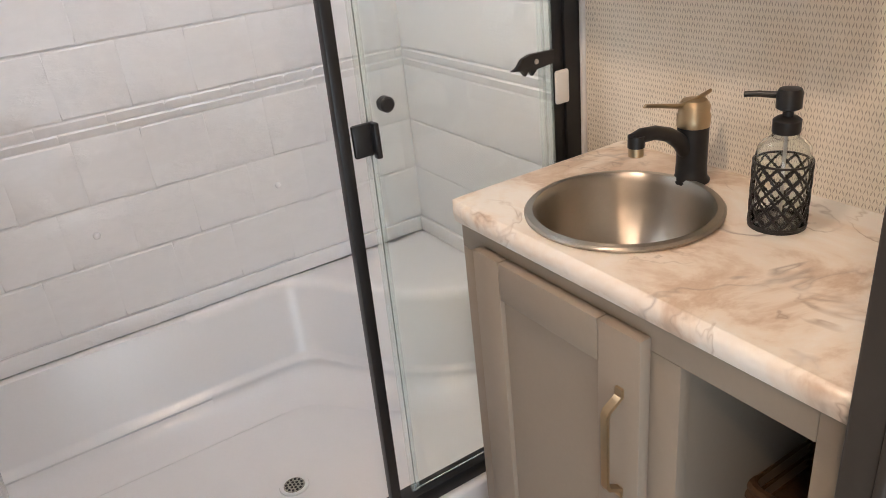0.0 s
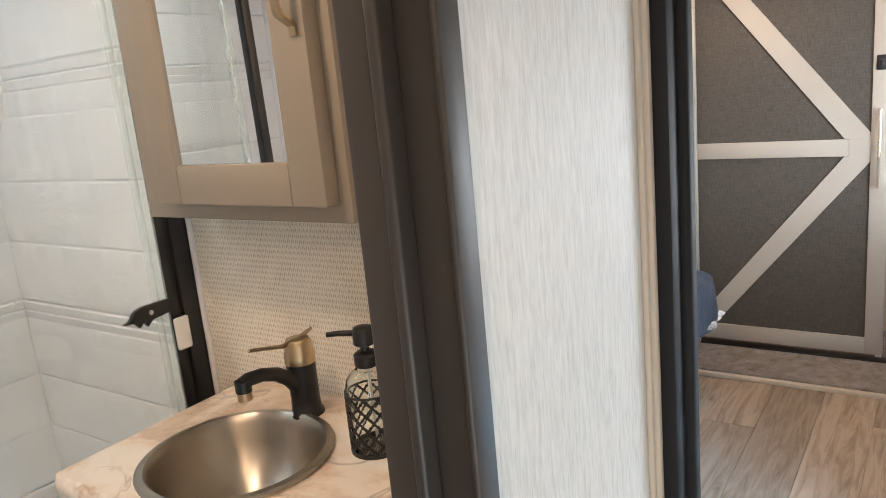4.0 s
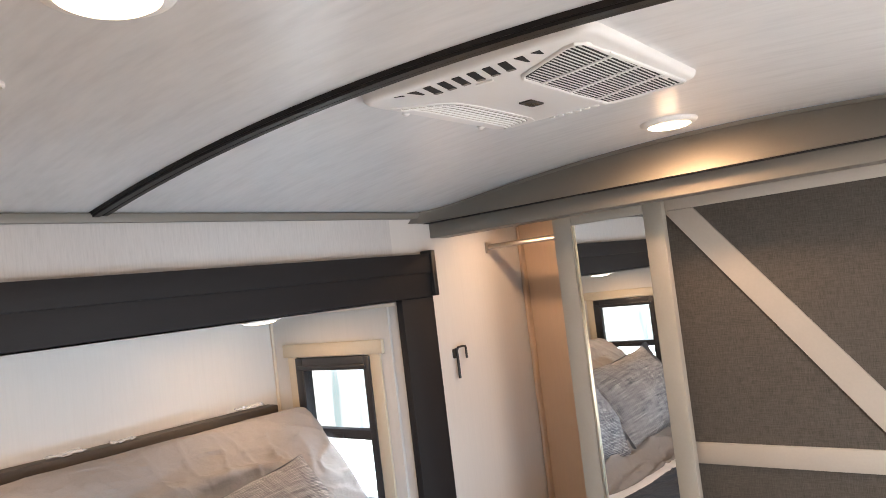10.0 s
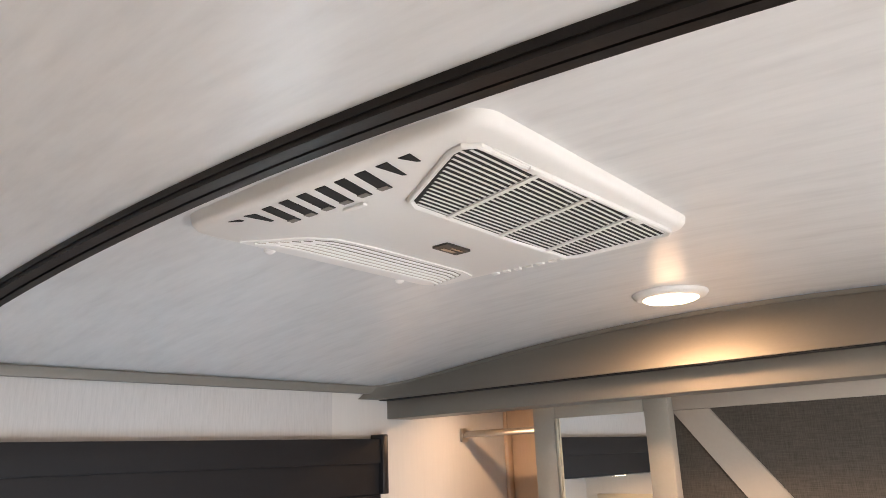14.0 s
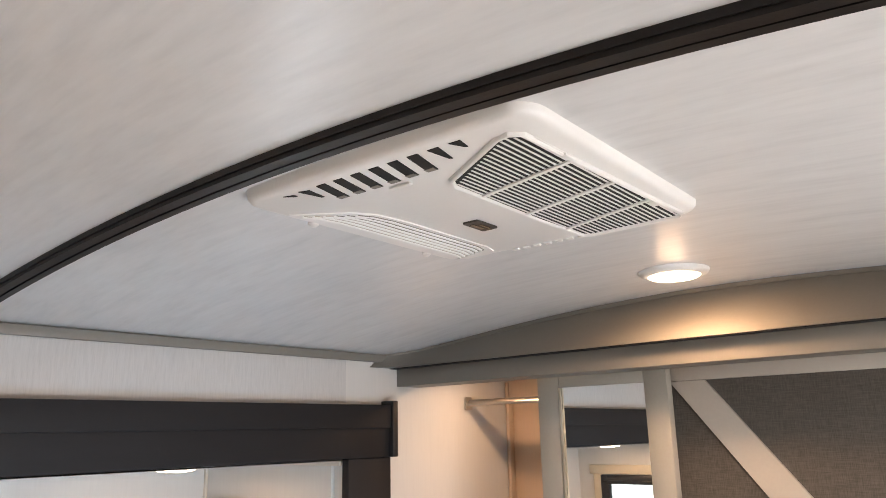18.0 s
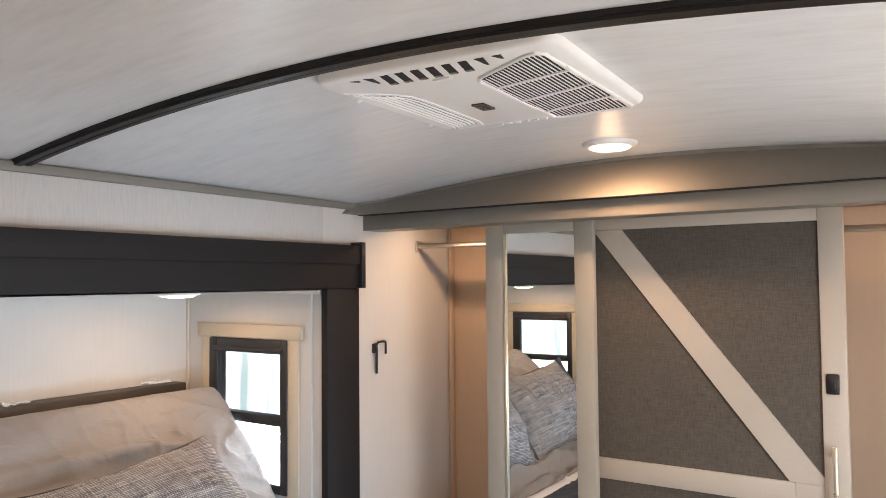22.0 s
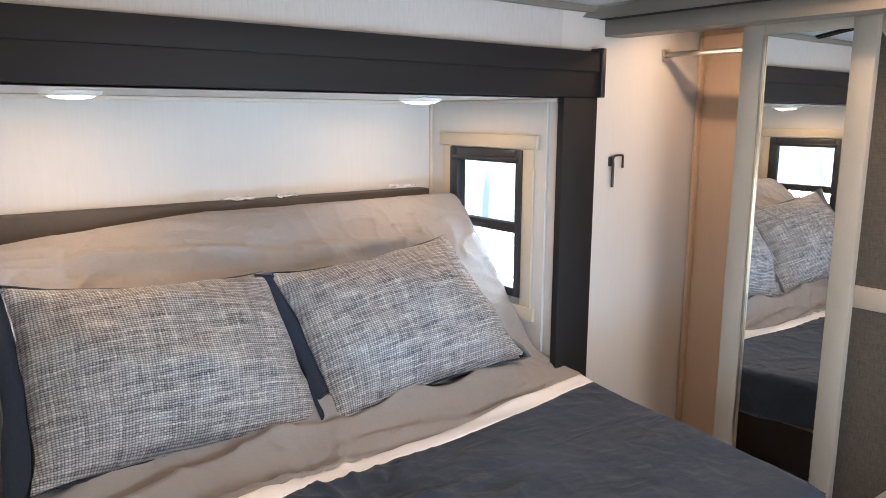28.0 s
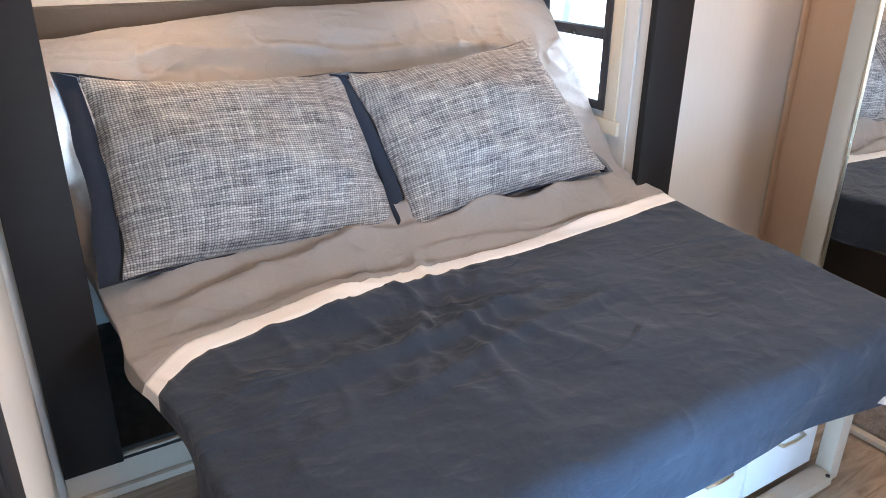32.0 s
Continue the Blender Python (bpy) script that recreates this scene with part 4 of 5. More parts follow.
    lift += zone * rough * (0.022 * max(0.0, r1) ** 7 + 0.016 * max(0.0, r2) ** 7)
    # creases fanning out from the dent beside the hump
    ang, r = math.atan2(y + 1.47, x - 0.36), math.hypot(x - 0.36, y + 1.47)
    fan = max(0.0, math.cos(ang * 7 + 3 * noise.noise(Vector((x * 3, y * 3, 5.0))))) ** 3
    lift += 0.017 * fan * math.exp(-((r - 0.17) / 0.10) ** 2) + 0.010 * max(0.0, math.cos(ang * 11 + 1.0)) ** 4 * math.exp(-((r - 0.30) / 0.12) ** 2)
    band = 0.111 + 0.105 * (-0.3 - y) / 1.5
    lift *= 1 - 0.75 * math.exp(-((x - band) / 0.045) ** 2)
    hump = 0.042 * math.exp(-((x - 0.24) / 0.09) ** 2 - ((y + 1.68) / 0.15) ** 2) - 0.022 * math.exp(-((x - 0.36) / 0.07) ** 2 - ((y + 1.47) / 0.17) ** 2)
    z += (lift + hump) * (1 - edge)
    if x < -0.1:
        x += 0.5 * lift * (1 - edge)
    y += edge * (0.012 * math.sin(x * 17) + noise.noise(p * 6) * 0.012)
    x += (0.010 * math.sin(y * 9) + noise.noise(p * 4) * 0.012) * max(0.0, min(1.0, (0.45 - z) / 0.1)) * (1 if x > 0.8 else 0)
    return x, y, z


def s_at(x):
    """The place along the length at which the flat of the bed reaches x."""
    lo, hi = 0.42, 0.8
    for _ in range(30):
        mid = (lo + hi) / 2
        lo, hi = (mid, hi) if bed_profile(mid)[0] < x else (lo, mid)
    return lo


def stripe_s(y, edge):
    """Where along the length the white band begins (0) or ends (1), swaying over the bed."""
    x = 0.085 + 0.105 * (-0.3 - y) / 1.5 + 0.007 * math.sin(y * 5) + 0.11 * max(0.0, (-1.98 - y) / 0.19) ** 2
    x += 0.045 * math.exp(-((y + 1.70) / 0.13) ** 2) * (1.0 if edge else 0.75)
    return s_at(x + (0.064 if edge else 0.0) + (0.012 * math.exp(-((y + 1.78) / 0.1) ** 2) if edge else 0))


def bedspread():
    b = thing("bedspread", (0.3, -1.25, 0.5), "rumpled bedspread, taupe head, white band, navy foot, on the bed", "bedspread")
    NV = 260
    def sheet(name, s_of, ns, material, label, shift=0.0):
        bm = bmesh.new()
        grid = []
        for j in range(NV + 1):
            v = -1 + 2 * j / NV
            yy = bed_point(0.55, v)[1]
            a, c = s_of(yy)
            grid.append([bm.verts.new(bed_point(a + (c - a) * i / ns, v)) for i in range(ns + 1)])
        for r, q in zip(grid, grid[1:]):
            for i in range(ns):
                bm.faces.new((r[i], r[i + 1], q[i + 1], q[i]))
        bmesh.ops.recalc_face_normals(bm, faces=bm.faces)
        ob = part(name, bm, material, b, label, sharp=180)
        m = ob.modifiers.new("thick", "SOLIDIFY")
        m.thickness, m.offset = 0.006, -1
    sheet("head_section", lambda y: (0.0, stripe_s(y, 0)), 170, GREYCLOTH, "grey-taupe cotton")
    sheet("white_band", lambda y: (stripe_s(y, 0), stripe_s(y, 1)), 6, WHITECLOTH, "white band")
    sheet("foot_section", lambda y: (stripe_s(y, 1), 1.0), 130, NAVY, "navy blue cotton")


bedspread()


def bed():
    b = thing("bed", (0.3, -1.25, 0.0), "king bed with raised head on a white drawer base", "bed")
    part("mattress", boxes((0.04, BED_Y0 + 0.13, 0.30, 0.985, -0.53, 0.46), bevel=0.03), WHITECLOTH, b)
    # dark colour stands for the shade in the hollow beside the bed
    part("base", box(-0.6, BED_Y0 + 0.22, SLIDE_FLOOR + 0.001, -0.01, BED_Y1 - 0.10, 0.27, 0.004), DARKWOOD_AND_SHADE, b)
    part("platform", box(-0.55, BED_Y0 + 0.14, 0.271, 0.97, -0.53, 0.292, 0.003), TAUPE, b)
    part("cabinet", box(0.06, BED_Y0 + 0.25, 0.04, 0.905, -0.625, 0.27, 0.003), DARKWOOD_AND_SHADE, b)
    ys = [BED_Y0 + 0.25, -1.55, -1.18, -0.908, -0.615]
    for a, c in zip(ys, ys[1:]):
        f = part("drawer_front", box(0.906, a + 0.004, 0.046, 0.924, c - 0.004, 0.262, 0.003), DRAWERWHITE, b)
        m = (a + c) / 2
        part("handle", tube([(0.924, m - 0.05, 0.185), (0.944, m - 0.044, 0.185), (0.947, m, 0.185), (0.944, m + 0.044, 0.185), (0.924, m + 0.05, 0.185)], 0.0055, 10), CHAMPAGNE, f)
    part("lift_frame", boxes((0.93, -0.60, 0.0, 0.975, -0.555, 0.27), (0.93, BED_Y0 + 0.2, 0.0, 0.985, -0.601, 0.035), bevel=0.003), BATTEN, b)
    part("bolt", lathe([(0.006, 0), (0.006, 0.004), (0.003, 0.006)], (0.98, -0.62, 0.034), 12), BLACK, b)
    part("headboard", box(SLIDE_BACK, SLIDE_Y0 + 0.02, 0.5, SLIDE_BACK + 0.07, SLIDE_Y1 - 0.06, 1.147, 0.005), DARKWOOD_AND_SHADE, b, "dark headboard strip")
    # support coloured dark to hold the shade below the bed head
    part("head_support", prism([(-0.66, 0.3), (-0.1, 0.3), (-0.1, 0.56), (-0.58, 1.06), (-0.66, 1.06)], BED_Y0 + 0.05, BED_Y1 - 0.2), DARKWOOD_AND_SHADE, b)


bed()


def pillow(name, centre, axes, half, label, lean=0.1):
    """A stuffed cushion with a flat flange. axes: across, up the slope."""
    p = thing(name, centre, label, "pillow", "bed pillows")
    ex, ey = Vector(axes[0]).normalized(), Vector(axes[1])
    ey = (ey - ex * ey.dot(ex)).normalized()
    ez = ex.cross(ey)
    turn = Matrix((ex, ey, ez)).transposed().to_4x4()
    p.matrix_basis = Matrix.Translation(centre) @ turn
    hx, hy, hz = half
    def body(side, n=56, m=40):
        bm = bmesh.new()
        g = []
        for j in range(m + 1):
            row = []
            for i in range(n + 1):
                u, v = -1 + 2 * i / n, -1 + 2 * j / m
                # pinched corners and sides drawn in
                px = hx * u * (1 - 0.055 * v) * (1 - 0.02 * (1 - u * u) - 0.055 * (1 - v * v) * abs(u) ** 3)
                py = hy * v * (1 - 0.10 * (1 - u * u) * abs(v) ** 3)
                k = max(0.0, (1 - abs(u) ** 2.2)) ** 0.55 * max(0.0, (1 - abs(v) ** 1.9)) ** 0.62
                q = Vector((px * 7 + centre[1] * 3, py * 7, side))
                pz = side * (hz * k * (1 + 0.16 * noise.noise(q)) + 0.008 * k * noise.noise(q * 3)) + 0.010 * abs(u) ** 4 * abs(v) ** 4
                w = Vector((u * 2.3 + centre[1] * 5, v * 2.3, 3.0))
                row.append(bm.verts.new((px - lean * py + 0.010 * noise.noise(w), py + 0.012 * noise.noise(w + Vector((5, 0, 0))), pz)))
            g.append(row)
        for r, q in zip(g, g[1:]):
            for i in range(n):
                bm.faces.new((r[i], r[i + 1], q[i + 1], q[i]) if side > 0 else (r[i], q[i], q[i + 1], r[i + 1]))
        return bm
    def local(nm, bm, mat_, lab=""):
        ob = part(nm, bm, mat_, None, lab, sharp=180)
        ob.parent = p
        return ob
    local("front_cover", body(1), TWEED, "grey basket-weave tweed")
    local("back_cover", body(-1), PILLOWNAVY, "navy back")
    bm = bmesh.new()
    rim = []
    for i in range(64):
        a = 2 * math.pi * i / 64
        c, s = math.cos(a), math.sin(a)
        k = max(abs(c), abs(s))
        u, v = c / k, s / k
        rim.append((hx * u * (1 - 0.055 * v) * (1 - 0.055 * (1 - v * v) * abs(u) ** 3), hy * v * (1 - 0.10 * (1 - u * u) * abs(v) ** 3), -0.006))
    rim = [(x - lean * y, y, z) for x, y, z in rim]
    out = [((1.16 * x if x < -0.8 * hx else x * (1.07 if y < -0.8 * hy and x > 0.8 * hx else 1.03)) + 0.007 * math.sin(0.8 * i), y * 1.03, (0.016 if x < -0.8 * hx else -0.012) + 0.004 * math.sin(0.7 * i)) for i, (x, y, z) in enumerate(rim)]
    back = [(1.13 * x if x < -0.8 * hx else x * 1.02, y * 1.02, -0.034) for x, y, z in rim]
    put_rings(bm, [rim, out, back], caps=False)
    bmesh.ops.recalc_face_normals(bm, faces=bm.faces)
    local("flange", bm, PILLOWNAVY, "dark navy flange")
    return p


pillow("pillow", (-0.116, -1.012, 0.790), ((0.02, 0.72, 0.066), (-0.27, -0.09, 0.40), (0.80, 0.0, 0.55)), (0.350, 0.25, 0.15), "grey tweed pillow with navy edge leaning on the bed head", 0.15)
pillow("pillow", (-0.130, -1.745, 0.782), ((-0.05, 0.72, -0.058), (-0.25, -0.04, 0.40), (0.80, 0.05, 0.55)), (0.378, 0.255, 0.15), "grey tweed pillow with navy edge beside the wall post", 0.09)


# ---- dresser ----
def dresser():
    d = thing("dresser", (2.1, -1.0, 0.0), "pale dresser with a rounded marble-look top below the window", "dresser")
    x0, y0, y1 = 1.885, -1.47, -0.52
    part("body", box(x0 + 0.02, y0 + 0.02, 0.0, ROOM_R - 0.002, y1 - 0.02, 0.765, 0.003), DOORWHITE, d)
    top = prism(round_rect(x0 - 0.02, y0, ROOM_R + 0.06, y1, 0.06), 0.766, 0.80, "z", 0.006)
    for v in top.verts:
        v.co.x = min(v.co.x, ROOM_R - 0.001)
    part("countertop", top, MARBLE, d, "cream marble-look countertop")
    for k in range(2):
        a, c = y0 + 0.03 + k * 0.44, y0 + 0.03 + k * 0.44 + 0.43
        for z0, z1 in ((0.05, 0.28), (0.29, 0.52), (0.53, 0.755)):
            f = part("drawer_front", box(x0 + 0.001, a, z0, x0 + 0.019, c, z1, 0.003), DOORWHITE, d)
            m, z = (a + c) / 2, (z0 + z1) / 2
            part("handle", tube([(x0, m - 0.06, z), (x0 - 0.025, m - 0.055, z), (x0 - 0.025, m + 0.055, z), (x0, m + 0.06, z)], 0.006, 8), GOLD, f)
    tray = thing("tray", (1.98, -1.2, 0.80), "dark tray with a pale cloth on the dresser", "tray")
    part("tray_base", prism(round_rect(1.925, -1.18, 2.14, -0.90, 0.03), 0.801, 0.815, "z", 0.003), BLACK, tray)
    part("folded_cloth", prism(round_rect(1.95, -1.15, 2.12, -0.93, 0.03), 0.8155, 0.835, "z", 0.008), WHITECLOTH, tray)


dresser()


# ---- clear plastic wrapping ----
def crumple(name, centre, size, seed, label, stretch=(1, 1, 1)):
    w = thing(name, centre, label, "plastic wrap")
    bm = bmesh.new()
    n = 14
    off = Vector((seed * 3.1, seed * 1.7, seed))
    g = []
    for j in range(n + 1):
        row = []
        for i in range(n + 1):
            u, v = -1 + 2 * i / n, -1 + 2 * j / n
            q = Vector((u * 1.7, v * 1.7, 0)) + off
            d = Vector((noise.noise(q), noise.noise(q + Vector((9, 0, 0))), noise.noise(q + Vector((0, 9, 0)))))
            e = Vector((noise.noise(q * 3), noise.noise(q * 3 + Vector((4, 0, 0))), noise.noise(q * 3 + Vector((0, 4, 0)))))
            p = Vector((u * stretch[0], v * stretch[1], 0.25 * stretch[2])) * size + (d * 0.5 + e * 0.22) * size * min(stretch)
            row.append(bm.verts.new(Vector(centre) + p))
        g.append(row)
    for r, q in zip(g, g[1:]):
        for i in range(n):
            bm.faces.new((r[i], r[i + 1], q[i + 1], q[i]))
    ob = part("film", bm, FILM, w, sharp=30)
    ob.visible_shadow = False
    m = ob.modifiers.new("thick", "SOLIDIFY")
    m.thickness = 0.0006


crumple("plastic_wrap", (-0.675, -1.32, 1.150), 0.05, 1, "scrap of clear plastic wrap tucked over the headboard", (0.4, 1.2, 0.4))
crumple("plastic_wrap", (-0.675, -1.13, 1.150), 0.04, 2, "scrap of clear plastic wrap tucked over the headboard", (0.4, 1.0, 0.4))
crumple("plastic_wrap", (-0.67, -0.62, 1.158), 0.05, 3, "scrap of clear plastic wrap tucked over the headboard", (0.4, 1.2, 0.4))
crumple("plastic_wrap", (1.0, -0.50, 0.285), 0.11, 5, "torn clear plastic wrap hanging below the mattress", (0.6, 1.0, 0.8))


# ---- bathroom ----
def vanity():
    v = thing("vanity", (1.0, -2.66, 0.0), "greige vanity cabinet with a panel door and an open cubby", "vanity")
    x0, x1, yf, yb, zt = 0.695, HALL_X0 - 0.002, -2.855, BATH_Y0 - 0.006, 0.767
    part("side_panel", box(x0, yf, 0.0, x0 + 0.016, yb, zt, 0.002), GREIGE, v)
    part("side_panel", box(x1 - 0.016, yf, 0.0, x1, yb, zt, 0.002), GREIGE, v)
    # back and shelves carry the cubby's shade in their colour
    part("back_panel", box(x0 + 0.016, yb - 0.01, 0.0, x1 - 0.016, yb, zt), CUBBY_SHADE, v)
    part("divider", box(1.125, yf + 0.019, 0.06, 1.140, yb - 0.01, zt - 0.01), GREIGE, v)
    part("bottom_shelf", box(x0 + 0.016, yf + 0.019, 0.06, x1 - 0.016, yb - 0.01, 0.075), CUBBY_SHADE, v)
    part("cubby_shelf", box(1.140, yf + 0.019, 0.325, x1 - 0.016, yb - 0.01, 0.34), CUBBY_SHADE, v)
    fr0, fr1 = yf - 0.002, yf + 0.018
    part("top_rail", box(x0, fr0, 0.719, x1 - 0.0575, fr1, zt - 0.001, 0.001), GREIGE, v)
    part("face_stile", box(x0 + 0.0, fr0, 0.0, x0 + 0.03, fr1, 0.7185, 0.001), GREIGE, v)
    part("face_stile", box(1.09, fr0, 0.0, 1.154, fr1, 0.7185, 0.001), GREIGE, v)
    part("face_stile", box(x1 - 0.057, fr0, 0.0, x1, fr1, zt - 0.001, 0.001), GREIGE, v)
    part("bottom_rail", box(x0 + 0.03, fr0, 0.0, x1 - 0.0575, fr1, 0.06, 0.001), GREIGE, v)
    dx0, dx1, dz0, dz1 = 0.752, 1.109, 0.05, 0.741
    d = part("door", box(dx0 + 0.03, fr0 - 0.012, dz0 + 0.03, dx1 - 0.03, fr0 - 0.004, dz1 - 0.03), GREIGE, v)
    y0, y1 = fr0 - 0.021, fr0 - 0.001
    part("door_stile", box(dx0, y0, dz0, dx0 + 0.066, y1, dz1, 0.003), GREIGE, d)
    part("door_stile", box(dx1 - 0.076, y0, dz0, dx1, y1, dz1, 0.003), GREIGE, d)
    part("door_rail", box(dx0 + 0.0665, y0, dz1 - 0.067, dx1 - 0.0765, y1, dz1, 0.003), GREIGE, d)
    part("door_rail", box(dx0 + 0.0665, y0, dz0, dx1 - 0.0765, y1, dz0 + 0.07, 0.003), GREIGE, d)
    part("handle", pull_bar(1.076, y0, 0.470), GOLD, d, "brushed gold pull")


def pull_bar(hx, face, low):
    """A flat bar pull with bent feet, its lower foot at height low on a face that looks along -y."""
    outline = [(0, 0.636), (-0.004, 0.636), (-0.005, 0.624), (-0.026, 0.612), (-0.030, 0.604), (-0.030, 0.482), (-0.026, 0.474), (-0.005, 0.462), (-0.004, 0.450), (0, 0.450), (0, 0.465), (-0.022, 0.478), (-0.0255, 0.485), (-0.0255, 0.601), (-0.022, 0.608), (0, 0.621)]
    return prism([(face + p, low + z - 0.450) for p, z in outline], hx - 0.006, hx + 0.006, "x")


SINK = (0.905, -2.703, 0.802)


def countertop():
    c = thing("vanity_countertop", (1.0, -2.66, 0.768), "cream marble-look laminate vanity top with rounded front edge", "countertop")
    x0, x1, y0, y1 = 0.666, HALL_X0 - 0.009, -2.874, BATH_Y0 - 0.0045
    out = [(x1, y1), (x0, y1)]
    r = 0.04
    out += [(x0 + r - r * math.cos(radians(a)), y0 + r - r * math.sin(radians(a))) for a in range(0, 91, 15)]
    out += [(x1, y0)]
    # top with a round cut-out, then skirts
    bm = bmesh.new()
    n = 64
    R = 0.132
    hole = [(SINK[0] + R * math.cos(2 * math.pi * k / n), SINK[1] + R * math.sin(2 * math.pi * k / n)) for k in range(n)]
    def edge_at(k):
        a = 2 * math.pi * k / n
        d = Vector((math.cos(a), math.sin(a)))
        best = None
        pts = out
        for p, q in zip(pts, pts[1:] + pts[:1]):
            p, q = Vector(p) - Vector(SINK[:2]), Vector(q) - Vector(SINK[:2])
            e = q - p
            det = d.x * -e.y + d.y * e.x
            if abs(det) < 1e-9:
                continue
            s = (p.x * -e.y + p.y * e.x) / det
            w = (d.x * p.y - d.y * p.x) / det
            if s > 0 and -1e-6 <= w <= 1 + 1e-6 and (best is None or s < best):
                best = s
        return d * best
    rim = [edge_at(k) for k in range(n)]
    # exact corners
    for p in ((x1, y0), (x1, y1), (x0, y1)):
        a = math.atan2(p[1] - SINK[1], p[0] - SINK[0]) % (2 * math.pi)
        rim[round(a / (2 * math.pi) * n) % n] = Vector(p) - Vector(SINK[:2])
    rim = [(SINK[0] + p.x, SINK[1] + p.y) for p in rim]
    def pulled(p, k):
        return (max(p[0], x0 + k) if p[0] < x1 - 0.001 else p[0], max(p[1], y0 + k))
    zt = 0.80
    rings = [[(*p, zt - 0.032) for p in hole], [(*p, zt) for p in hole], [(*pulled(p, 0.014), zt) for p in rim], [(*pulled(p, 0.005), zt - 0.0035) for p in rim],
             [(*pulled(p, 0.001), zt - 0.010) for p in rim], [(*p, zt - 0.018) for p in rim], [(*pulled(p, 0.004), zt - 0.030) for p in rim], [(*pulled(p, 0.012), zt - 0.033) for p in rim]]
    put_rings(bm, rings[:3], caps=False)
    bmesh.ops.recalc_face_normals(bm, faces=bm.faces)
    part("slab", bm, MARBLE, c)
    bm = bmesh.new()
    put_rings(bm, rings[2:] + rings[:1], caps=False)
    bmesh.ops.recalc_face_normals(bm, faces=bm.faces)
    part("rolled_edge", bm, MARBLE, c)


def sink():
    s = thing("sink", SINK, "round brushed stainless steel basin set in the vanity top", "sink")
    prof = [(0.1315, -0.004), (0.146, -0.001), (0.147, 0.003), (0.144, 0.006), (0.134, 0.0065), (0.130, 0.003), (0.127, -0.008), (0.123, -0.035), (0.115, -0.07), (0.09, -0.10), (0.06, -0.12), (0.03, -0.128), (0.022, -0.129)]
    part("bowl", lathe(prof, SINK, 64, caps=False), BOWL, s)
    part("drain", lathe([(0.022, -0.129), (0.020, -0.127), (0.016, -0.132), (0.001, -0.133)], SINK, 32), CHROME, s)


def faucet():
    x, y, z = 0.899, -2.546, 0.80
    f = thing("faucet", (x, y, z), "black single-lever faucet with brushed gold lever and tip", "faucet")
    f.scale = (0.94, 0.94, 0.90)
    part("body", lathe([(0.031, 0.0), (0.031, 0.004), (0.0265, 0.010), (0.0255, 0.03), (0.0255, 0.085), (0.026, 0.100), (0.021, 0.102)], (x, y, z), 40), BLACK, f)
    part("collar", lathe([(0.0265, 0.1005), (0.0270, 0.104), (0.0270, 0.120), (0.025, 0.124), (0.026, 0.136), (0.020, 0.146), (0.004, 0.149)], (x, y, z), 40), GOLD, f, "brushed gold collar")
    d = Vector((-0.06, -1.0, 0)).normalized()
    base = Vector((x, y, z))
    sp = [base + d * r + Vector((0, 0, h)) for r, h in ((0.012, 0.058), (0.030, 0.080), (0.055, 0.098), (0.085, 0.109), (0.112, 0.111), (0.128, 0.106))]
    bm = bmesh.new()
    put_tube(bm, sp, [0.016, 0.014, 0.0125, 0.012, 0.0125, 0.013], 16)
    t = sp[-1] - d * 0.004
    put_tube(bm, [t + Vector((0, 0, 0.008)), t - Vector((0, 0, 0.012))], 0.0135, 20)
    part("spout", bm, BLACK, f)
    part("aerator", lathe([(0.012, 0), (0.012, -0.015), (0.009, -0.016)], tuple(t - Vector((0, 0, 0.0121))), 24), GOLD, f)
    e = Vector((-0.25, -0.97, 0)).normalized()
    lv = [base - e * 0.030 + Vector((0, 0, 0.156)), base + Vector((0, 0, 0.144)), base + e * 0.03 + Vector((0, 0, 0.140)), base + e * 0.06 + Vector((0, 0, 0.146)), base + e * 0.092 + Vector((0, 0, 0.152))]
    bm = bmesh.new()
    put_tube(bm, lv, [0.006, 0.009, 0.007, 0.006, 0.0055], 12, flat=0.5)
    part("lever", bm, GOLD, f, "brushed gold lever")


